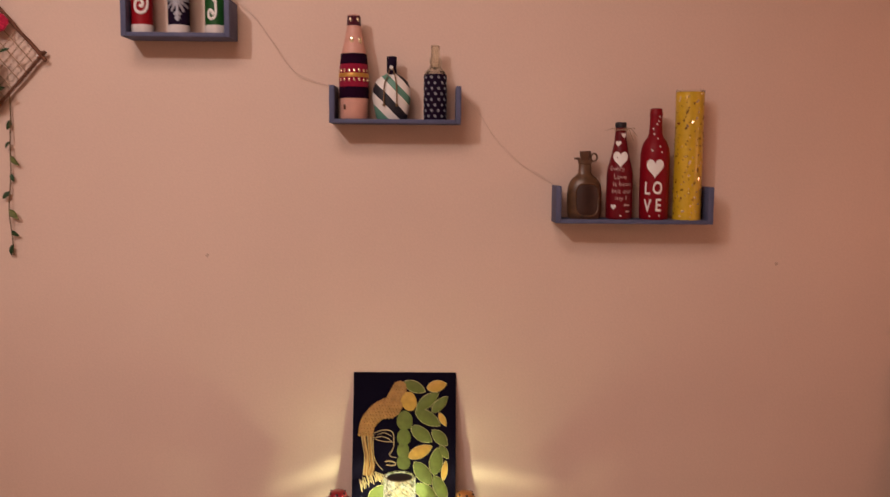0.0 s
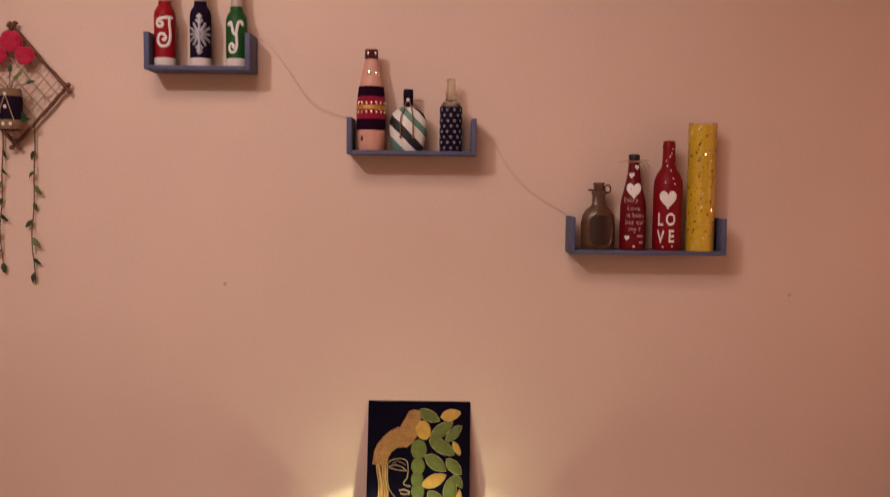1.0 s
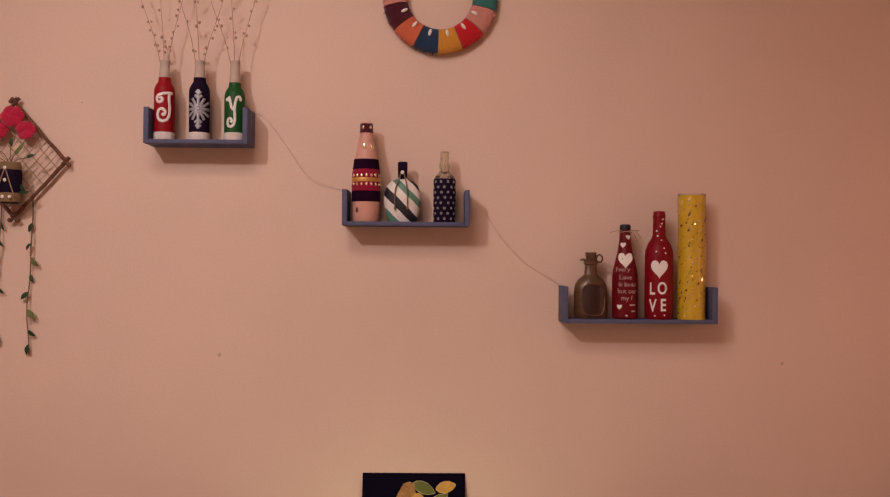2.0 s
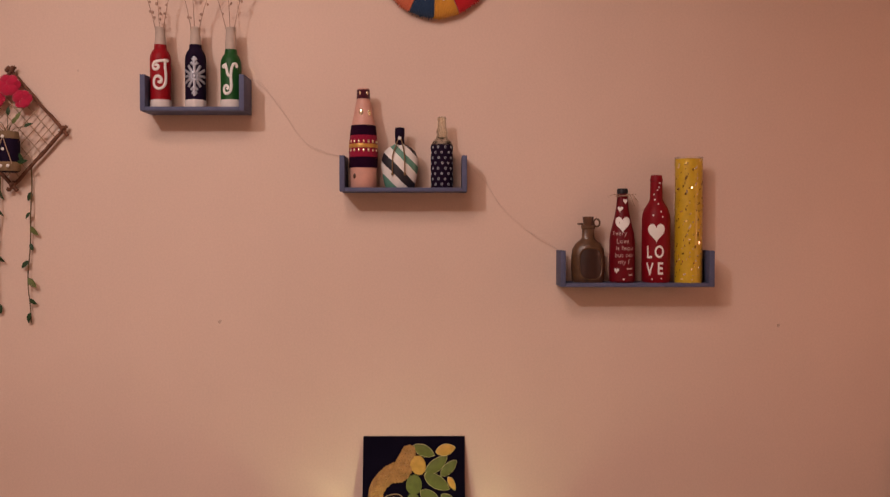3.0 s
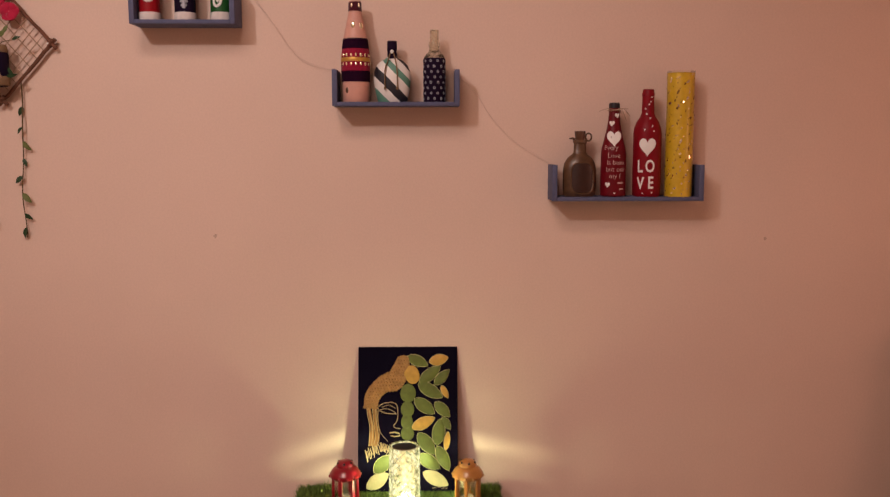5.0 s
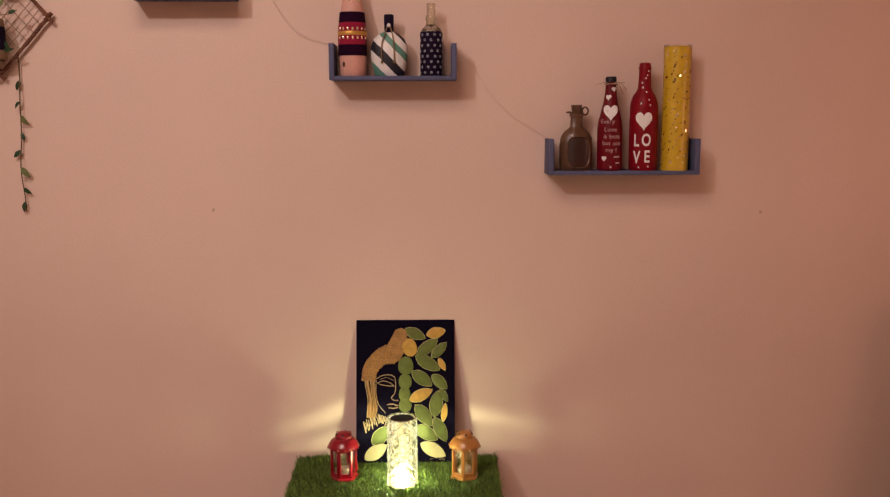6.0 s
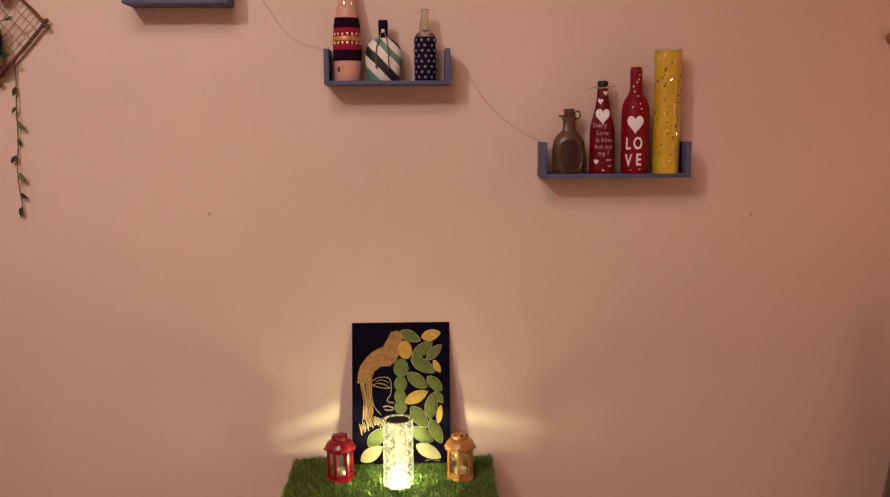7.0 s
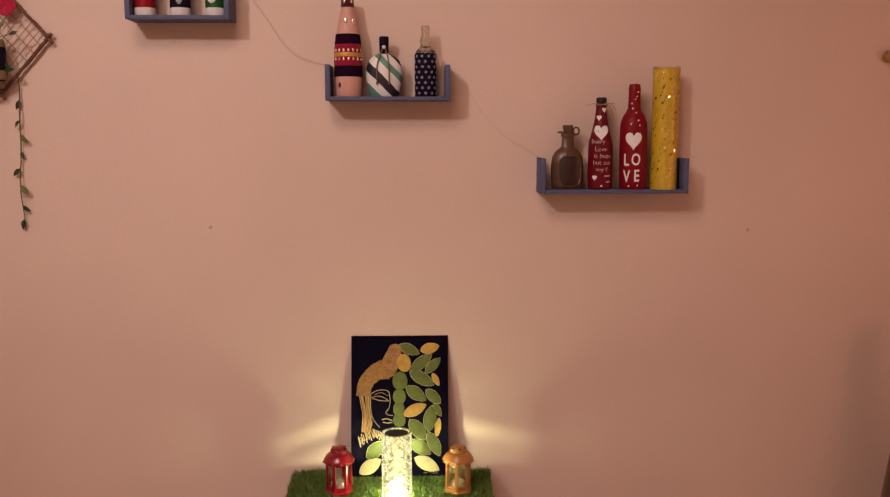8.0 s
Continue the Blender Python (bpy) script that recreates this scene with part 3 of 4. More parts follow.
def verse_bottle():
    ob = thing("red_verse_bottle", (0.354, -0.055, S3), "deep red bottle with white hearts and handwritten words", "bottle", "red hand-painted bottles")
    prof = [(0.032, 0.0), (0.0352, 0.004), (0.0355, 0.05), (0.0350, 0.118), (0.0325, 0.138), (0.0265, 0.162), (0.0205, 0.188), (0.0165, 0.212), (0.0148, 0.236), (0.0140, 0.246)]
    part("bottle_body", lathe([(0, 0)] + prof + [(0.0, 0.246)]), "red2", ob)
    part("bottle_mouth", lathe([(0.0138, 0.246), (0.0152, 0.247), (0.0152, 0.258), (0.013, 0.261), (0.010, 0.26), (0.0, 0.25)]), "black", ob, "dark bare bottle mouth")
    rad = profile_radius(prof)
    big = [(x, z) for x, z in heart(0.044)]
    shapes_on(ob, [("painted_heart", slab(big, 0.0014, at=(0.0, 0.164)), -8), ("painted_heart", slab(heart(0.016), 0.0012, at=(0, 0.204)), -30), ("painted_heart", slab(heart(0.014), 0.0012, at=(0, 0.226)), 22),
                   ("painted_heart", slab(heart(0.015), 0.0012, at=(0, 0.034)), -36), ("painted_heart", slab(heart(0.006), 0.0012, at=(0, 0.010)), -4)], rad)
    for text, z, x in (("Every", 0.131, -0.027), ("Love", 0.109, -0.015), ("is beau", 0.090, -0.017), ("but our", 0.071, -0.020), ("my f", 0.052, -0.010)):
        part("painted_word", wrap(lettering(text, 0.0185, 0.0006, x, z, -0.0002, "LEFT"), rad, -13), "faded", ob)
    for x, z, w in ((0.014, 0.037, 0.018), (0.020, 0.020, 0.012)):
        part("painted_bar", wrap(boxed(x, x + w, -0.0008, 0, z, z + 0.004), rad, -13), "faded", ob)
    pts = [(0.0175 * math.cos(t), 0.0175 * math.sin(t), 0.240 + 0.001 * math.sin(3 * t)) for t in np.linspace(0, 2 * math.pi, 20)]
    bow = part("cord_tie", tube(pts, 0.0016, 6), "net", ob, "thin pale cord tied at the neck")
    for s, e in ((-1, (-0.044, -0.012, 0.238)), (1, (0.036, -0.014, 0.244)), (0.4, (0.03, -0.02, 0.212)), (0.2, (0.042, -0.01, 0.225))):
        part("cord_end", tube(curve_of([(0.004 * s, -0.0175, 0.240), (e[0] * 0.5, -0.022, 0.244), e], 5), 0.0009, 5), "net", bow)
    return ob


def love_bottle():
    ob = thing("red_love_bottle", (0.449, -0.054, S3), "red painted bottle with a white heart and the word LOVE", "bottle", "red hand-painted bottles")
    prof = [(0.036, 0.0), (0.0390, 0.004), (0.0395, 0.05), (0.0392, 0.175), (0.0375, 0.190), (0.031, 0.208), (0.0215, 0.222), (0.0178, 0.232), (0.0168, 0.26), (0.0162, 0.288)]
    part("bottle_body", lathe([(0, 0)] + prof + [(0.0, 0.288)]), "crimson_gloss", ob)
    part("bottle_mouth", lathe([(0.0160, 0.280), (0.0175, 0.281), (0.0175, 0.287), (0.0160, 0.289), (0.0158, 0.297), (0.012, 0.299), (0.009, 0.296), (0.0, 0.285)]), "crimson_gloss", ob)
    rad = profile_radius(prof)
    shapes_on(ob, [("painted_heart", slab([(x, z * 1.1) for x, z in heart(0.047)], 0.0014, at=(0.0, 0.141)), -12)], rad)
    for text, x, z in (("L", -0.020, 0.069), ("O", 0.008, 0.070), ("V", -0.018, 0.022), ("E", 0.0105, 0.024)):
        bm = lettering(text, 0.041, 0.0012, 0, 0, 0.0008)
        for v in bm.verts:
            v.co.x, v.co.z = v.co.x * 0.80 + x, v.co.z * 1.15 + z
        part("painted_letter", wrap(bm, rad, -12), "white", ob)
    rnd = random.Random(5)
    for x, z in ((-0.006, 0.230), (0.008, 0.218), (-0.012, 0.186), (0.018, 0.196), (0.010, 0.264), (-0.010, 0.244), (-0.016, 0.010), (0.020, 0.012), (0.004, 0.256), (0.024, 0.182), (0.014, 0.276)):
        part("painted_dot", wrap(slab([(0.0022 * math.cos(t), 0.0022 * math.sin(t)) for t in np.linspace(0, 6.2832, 10, endpoint=False)], 0.001, at=(x * 0.7, z)), rad, -12), "white", ob)
    return ob


def foil_tube():
    ob = thing("yellow_gift_tube", (0.541, -0.056, S3), "tall yellow tube wrapped in sparkling spotted foil", "tube")
    ob.matrix_world = pose(0.539, -0.056, S3, 0, 0, 0)
    h, r = 0.342, 0.0378
    part("tube_body", lathe([(0, 0.0), (r, 0.0), (r, h), (r - 0.001, h + 0.001), (r - 0.003, h), (r - 0.003, h - 0.05), (0, h - 0.05)], 48), "yellow", ob)
    part("film_edge", lathe([(r + 0.0004, h - 0.002), (r + 0.0008, h + 0.006), (r + 0.0002, h + 0.006), (r - 0.0002, h - 0.002)], 48), "pane", ob, "clear film edge")
    rnd = random.Random(9)
    proto = {}
    for row in range(36):
        for k in range(8):
            a = 2 * math.pi * (k / 8 + row * 0.031) + rnd.uniform(-0.2, 0.2)
            z = 0.010 + row * (h - 0.020) / 35 + rnd.uniform(-0.006, 0.006)
            s = rnd.choice((0.5, 0.6, 0.75, 1.0, 1.15))
            kind = "foil" if rnd.random() < 0.6 else "darkfoil"
            if kind not in proto:
                o = part("foil_spot", lathe([(0.0, 0.0004), (0.0031, 0.0003), (0.0034, 0.0)], 8), kind, ob)
                proto[kind] = o.data
            else:
                o = new("foil_spot", proto[kind])
                o.parent = ob
            o.matrix_basis = Matrix.Rotation(a, 4, "Z") @ Matrix.Translation((0, -r - 0.0001, z)) @ Matrix.Rotation(radians(90 + rnd.uniform(-26, 26)), 4, "X") @ Matrix.Rotation(radians(rnd.uniform(-26, 26)), 4, "Y") @ Matrix.Rotation(radians(-40 + rnd.uniform(-35, 35)), 4, "Z") @ Matrix.Diagonal((s * 0.8, s * rnd.uniform(1.0, 2.0), 1, 1))
    return ob


brown_flask()
verse_bottle()
love_bottle()
foil_tube()


# ---- the table and its turf ----
TZ = 0.392
table = thing("side_table", (-0.252, -0.29, 0), "low dark wooden side table under a turf mat", "table")
part("tabletop", boxed(-0.285, 0.285, -0.26, 0.255, TZ - 0.035, TZ - 0.008, bevel=0.003), "table", table)
for sx in (-1, 1):
    for sy in (-1, 1):
        part("leg", boxed(sx * 0.25 - 0.02, sx * 0.25 + 0.02, sy * 0.225 - 0.02, sy * 0.225 + 0.02, 0, TZ - 0.036, bevel=0.002), "table", table)


def turf():
    """A mat of artificial grass: a backing and many bent blades."""
    ob = thing("turf_mat", (-0.255, -0.30, TZ - 0.008), "green artificial grass mat covering the table", "mat")
    half = lambda y: 0.280 + 0.012 * (y + 0.25) / 0.5
    bm = bmesh.new()
    v = [bm.verts.new((s * half(y), y, z)) for z in (0, 0.005) for s, y in ((-1, -0.25), (1, -0.25), (1, 0.265), (-1, 0.265))]
    for f in ((0, 1, 2, 3), (4, 5, 6, 7), (0, 1, 5, 4), (1, 2, 6, 5), (2, 3, 7, 6), (3, 0, 4, 7)):
        bm.faces.new([v[i] for i in f])
    part("mat_backing", bm, "mat", ob, smooth=False)
    rnd = np.random.RandomState(4)
    n = 46000
    y = rnd.uniform(-0.25, 0.268, n)
    x = rnd.uniform(-1, 1, n) * (half(y) + 0.003)
    a = rnd.uniform(0, 2 * np.pi, n)
    lean = rnd.uniform(0.002, 0.017, n)
    hgt = rnd.uniform(0.010, 0.021, n) * (1 + 0.25 * np.sin(x * 37) * np.sin(y * 41 + 1))
    w = rnd.uniform(0.0006, 0.0014, n)
    b = rnd.uniform(0, 2 * np.pi, n)
    px, py = w * np.cos(b), w * np.sin(b)
    dx, dy = lean * np.cos(a), lean * np.sin(a)
    zz = np.full(n, 0.004)
    V = np.stack([np.stack([x - px, y - py, zz], 1), np.stack([x + px, y + py, zz], 1),
                  np.stack([x + px * 0.8 + dx * 0.35, y + py * 0.8 + dy * 0.35, zz + hgt * 0.6], 1), np.stack([x - px * 0.8 + dx * 0.35, y - py * 0.8 + dy * 0.35, zz + hgt * 0.6], 1),
                  np.stack([x + dx, y + dy, zz + hgt], 1)], 1).reshape(-1, 3)
    base = np.arange(n) * 5
    faces = [(i, i + 1, i + 2, i + 3) for i in base.tolist()] + [(i + 3, i + 2, i + 4) for i in base.tolist()]
    me = bpy.data.meshes.new("grass")
    me.from_pydata(V.tolist(), [], faces)
    me.materials.append(M["turf"])
    g = new("grass", me)
    g.parent = ob
    tagged(g, kind="stuff")
    return ob


n_, l_ = M["turf"].node_tree.nodes, M["turf"].node_tree.links
geo_ = n_.new("ShaderNodeNewGeometry")
mix_ = n_.new("ShaderNodeMix")
mix_.data_type = "RGBA"
mix_.inputs[6].default_value, mix_.inputs[7].default_value = (0.007, 0.026, 0.003, 1), (0.22, 0.32, 0.058, 1)
l_.new(geo_.outputs["Random Per Island"], mix_.inputs[0])
l_.new(mix_.outputs[2], n_["Principled BSDF"].inputs["Base Color"])
turf()
GZ = TZ + 0.008


# ---- the leaning picture ----
def leaf_outline(length, width, n=12, blunt=0.8):
    """A leaf lying along x, pointed at both ends, blunter for small values of blunt."""
    out = []
    for side in (1, -1):
        for k in range(n):
            t = k / n if side == 1 else 1 - k / n
            out.append((length * (t - 0.5), side * width / 2 * (4 * t ** 0.9 * (1 - t ** 0.9)) ** blunt))
    return out


def turned(outline, deg):
    c, s = math.cos(radians(deg)), math.sin(radians(deg))
    return [(c * x - s * z, s * x + c * z) for x, z in outline]


def inside(poly, x, y):
    hit = False
    for (ax, ay), (bx, by) in zip(poly, poly[1:] + poly[:1]):
        if (ay > y) != (by > y) and x < ax + (y - ay) / (by - ay) * (bx - ax):
            hit = not hit
    return hit


def picture():
    W, H, T = 0.2895, 0.416, 0.012
    lean = math.degrees(math.asin((0.8062 - GZ) / H))
    ob = thing("canvas_picture", (-0.2285, -0.080, GZ - 0.003), "dark canvas with green leaves and gold curls leaning on wall", "picture", rx=-(90 - lean))
    part("canvas", boxed(-W / 2, W / 2, -T, 0, 0, H, bevel=0.0015), "canvas", ob)
    k = W / 520
    u, v = lambda a: (a - 302) * k, lambda b: H - (b - 39) / 741 * H
    # leaf: centre, length, width, turn, kind (0 green, 1 gold, 2 pale with lamplight in its colour, 3 round green), in
    # 520ths of the width
    leaves = [(353, 112, 120, 62, -24, 0), (464, 107, 104, 62, 14, 1), (323, 184, 98, 84, -68, 4), (418, 182, 140, 66, 38, 0), (480, 198, 112, 54, 45, 0), (303, 278, 96, 86, 90, 3), (420, 266, 148, 72, -30, 0),
              (495, 273, 74, 34, -62, 1), (389, 346, 130, 72, -36, 0), (482, 363, 108, 62, -44, 0), (300, 360, 80, 74, 90, 3), (383, 432, 134, 66, 25, 1), (503, 433, 78, 40, -58, 0), (463, 478, 138, 74, 82, 0),
              (297, 425, 76, 66, 90, 3), (300, 482, 76, 72, 90, 3), (506, 523, 98, 34, 82, 1), (398, 537, 140, 78, -52, 0), (485, 612, 142, 68, -64, 0), (412, 628, 136, 76, -32, 0), (172, 640, 126, 80, 45, 0),
              (145, 725, 136, 78, 33, 2), (446, 715, 148, 76, -27, 2)]
    for i, (x, y, ln, wd, a, kind) in enumerate(leaves):
        o = turned(leaf_outline(ln * k, wd * k * 0.90, blunt=0.5 if kind > 2 else 0.85), a)
        bm = slab(o, 0.0026 + 0.0003 * (i % 5), at=(u(x), v(y)))
        for w in bm.verts:
            w.co.y -= T + 0.0001
        lf = part("painted_leaf", bm, ("pleaf", "gleaf", "rim", "pleaf", "gleaf")[kind], ob, ("", "gold painted leaf", "painted leaf coloured pale as if lit by the lamp", "round green painted leaf", "round gold painted leaf")[kind])
        ring = [(u(x) + p[0], -T - 0.001, v(y) + p[1]) for p in o]
        part("leaf_edge", tube(ring + ring[:1], 0.0009, 5), ("rim", "rim", "rim", "pleaf", "gleaf")[kind], lf)
    rnd = random.Random(3)
    hair = [(255, 97), (235, 135), (212, 172), (165, 192), (128, 225), (100, 258), (84, 295), (77, 348), (136, 352), (142, 318), (160, 287), (192, 264), (240, 260), (268, 243), (282, 215), (292, 190), (286, 165), (303, 130), (303, 100), (280, 91)]
    mass = slab([(u(x), v(y)) for x, y in hair], 0.0010)
    for w in mass.verts:
        w.co.y -= T + 0.0001
    part("gold_ground", mass, "curl", ob)
    curls = bmesh.new()
    for (ax, ay), (bx, by) in zip(hair, hair[1:] + hair[:1]):
        n = max(1, round(math.hypot(bx - ax, by - ay) / 15))
        for i in range(n):
            ball(curls, (u(ax + (bx - ax) * i / n), -T - 0.0008, v(ay + (by - ay) * i / n)), rnd.uniform(0.0046, 0.0058), sy=0.45, u=8, v=5)
    for row in range(17):
        for col in range(15):
            x, y = 80 + col * 16 + 8 * (row % 2) + rnd.uniform(-3, 3), 97 + row * 16 + rnd.uniform(-3, 3)
            if inside(hair, x, y):
                ball(curls, (u(x), -T - 0.0010, v(y)), rnd.uniform(0.0042, 0.0054), sy=0.5, u=8, v=5)
    tagged(part("gold_relief", curls, "curl", ob, "raised gold curls"), kind="stuff")

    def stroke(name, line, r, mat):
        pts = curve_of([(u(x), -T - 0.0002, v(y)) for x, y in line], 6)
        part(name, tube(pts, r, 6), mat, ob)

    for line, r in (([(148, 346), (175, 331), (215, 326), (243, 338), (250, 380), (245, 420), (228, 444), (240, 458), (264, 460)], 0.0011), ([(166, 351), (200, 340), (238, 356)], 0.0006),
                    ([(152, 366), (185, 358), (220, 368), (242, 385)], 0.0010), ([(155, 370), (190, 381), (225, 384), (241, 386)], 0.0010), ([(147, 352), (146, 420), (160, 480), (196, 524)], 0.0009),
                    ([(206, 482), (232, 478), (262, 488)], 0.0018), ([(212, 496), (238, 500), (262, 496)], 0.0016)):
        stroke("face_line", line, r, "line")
    for j in range(9):
        x0, bend = 86 + j * 2.2, rnd.uniform(-3, 3)
        stroke("gold_strand", [(x0, 348), (x0 + 10 + bend, 400), (x0 + 20 + bend, 450), (x0 + 16 + j * 0.8, 500), (x0 + 12 + j, 548)], rnd.uniform(0.0008, 0.0013), "curl" if j % 5 else "line")
    for j in range(7):
        x0, bend = 116 + j * 3.4, rnd.uniform(-2, 2)
        stroke("gold_strand", [(x0, 350), (x0 + 6 + bend, 410), (x0 + 14 + bend, 470), (x0 + 16, 510), (x0 + 6, 548)], rnd.uniform(0.0008, 0.0013), "curl" if j % 5 else "line")
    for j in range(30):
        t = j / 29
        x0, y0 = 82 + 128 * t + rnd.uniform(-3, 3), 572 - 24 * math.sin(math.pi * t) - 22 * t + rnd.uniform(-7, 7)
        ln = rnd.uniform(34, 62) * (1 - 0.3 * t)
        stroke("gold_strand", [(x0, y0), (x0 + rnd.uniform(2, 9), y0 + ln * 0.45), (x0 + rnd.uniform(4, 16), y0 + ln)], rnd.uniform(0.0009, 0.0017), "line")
    for x0, x1, y in ((428, 448, 764), (456, 470, 760), (476, 506, 766)):
        stroke("signature_bar", [(x0, y), ((x0 + x1) / 2, y - 4), (x1, y - 1)], 0.0008, "line")
    return ob


picture()


# ---- lanterns and the crystal lamp ----
def lantern(place, mat, label, rz):
    ob = thing("candle_lantern", place, label, "lantern", "small six-sided lanterns", rz)
    hexa = lambda prof: lathe(prof, 6)
    part("base", hexa([(0, 0), (0.041, 0), (0.041, 0.004), (0.037, 0.007), (0.037, 0.011), (0.034, 0.013), (0, 0.013)]), mat, ob)
    part("roof", lathe([(0.0, 0.086), (0.034, 0.086), (0.0405, 0.0865), (0.0430, 0.090), (0.0432, 0.095), (0.0405, 0.100), (0.0395, 0.101), (0.0365, 0.107), (0.030, 0.113), (0.0245, 0.116), (0.0, 0.117)], 24), mat, ob)
    part("chimney", lathe([(0.0235, 0.114), (0.0240, 0.121), (0.0225, 0.126), (0.0175, 0.131), (0.010, 0.1335), (0.0, 0.134)], 20), mat, ob)
    for k in range(6):
        bm = bmesh.new()
        ball(bm, (0, 0, 0), 0.0032, sy=1.2, u=8, v=6)
        o = part("vent_hole", bm, "black", ob, "dark round vent hole")
        o.matrix_basis = Matrix.Rotation(math.pi / 3 * k + 0.3, 4, "Z") @ Matrix.Translation((0.0205, 0, 0.1275))
    for k in range(6):
        a = math.pi / 3 * k
        bm = boxed(-0.0036, 0.0036, -0.0046, 0.0046, 0.012, 0.087, bevel=0.0006)
        o = part("post", bm, mat, ob)
        o.matrix_basis = Matrix.Rotation(a, 4, "Z") @ Matrix.Translation((0.0335, 0, 0))
        pane = part("pane", boxed(-0.0006, 0.0006, -0.014, 0.014, 0.014, 0.085), "pane", ob, "clear glass pane")
        pane.matrix_basis = Matrix.Rotation(a + math.pi / 6, 4, "Z") @ Matrix.Translation((0.0285, 0, 0))
        pane.visible_shadow = False
        for z in (0.016, 0.083):
            rail = part("rail", boxed(-0.0022, 0.0022, -0.0150, 0.0150, z - 0.0025, z + 0.0025), mat, ob)
            rail.matrix_basis = Matrix.Rotation(a + math.pi / 6, 4, "Z") @ Matrix.Translation((0.0285, 0, 0))
    for k in range(12):
        a = math.pi / 6 * k
        bm = bmesh.new()
        ball(bm, (0, 0, 0), 0.0046, sz=0.9, u=8, v=6)
        o = part("roof_stud", bm, mat, ob)
        o.matrix_basis = Matrix.Rotation(a, 4, "Z") @ Matrix.Translation((0.0415, 0, 0.091))
    part("tealight", lathe([(0, 0.0135), (0.017, 0.0135), (0.0175, 0.028), (0.016, 0.028), (0.015, 0.026), (0, 0.026)], 20), "wax", ob, "white unlit tealight candle")
    return ob


lantern((-0.399, -0.190, GZ - 0.002), "lred", "small red metal lantern with glass panes on the turf", 12)
lantern((-0.060, -0.193, GZ - 0.002), "lorange", "small orange metal lantern with glass panes on the turf", 20)


def slit_core(zl, r):
    """A thin barrel added round the light point at height zl, its slanting slits shaping the streaks on the wall; each
    slit runs from one bearing to another (degrees from the wall's direction, eastwards) between a lower and an upper
    slope at either end."""
    slits = ((-57, -13, -11.0, -28, -8, 2.5), (-50, -20, -18.5, -30, -24, -14), (-50, 17.6, 18.4, -36, 12.2, 13.0), (33, -12, -2, 62, -11, -9.6), (33, -20, -18, 55, -15, -14),
             (34, 10.8, 11.6, 48, 14.5, 15), (-30, -25, -12, 22, -25, -14))

    def cut(b, e):
        for b0, l0, h0, b1, l1, h1 in slits:
            t = (b - b0) / (b1 - b0)
            if 0 <= t <= 1 and l0 + (l1 - l0) * t <= e <= h0 + (h1 - h0) * t:
                return True
        return False

    bm = bmesh.new()
    slopes = [-80, -60, -45, -35] + [-28 + 0.75 * k for k in range(68)] + [24, 32, 45, 60]
    rows = [[bm.verts.new((r * math.sin(radians(b)), r * math.cos(radians(b)), zl + r * math.tan(radians(e)))) for b in range(-180, 180, 3)] for e in slopes]
    for i in range(len(slopes) - 1):
        for k in range(120):
            if not cut(-180 + 3 * k + 1.5, (slopes[i] + slopes[i + 1]) / 2):
                bm.faces.new((rows[i][k], rows[i][(k + 1) % 120], rows[i + 1][(k + 1) % 120], rows[i + 1][k]))
    bm.faces.new(rows[-1])
    bmesh.ops.delete(bm, geom=[v for v in bm.verts if not v.link_faces], context="VERTS")
    return bm


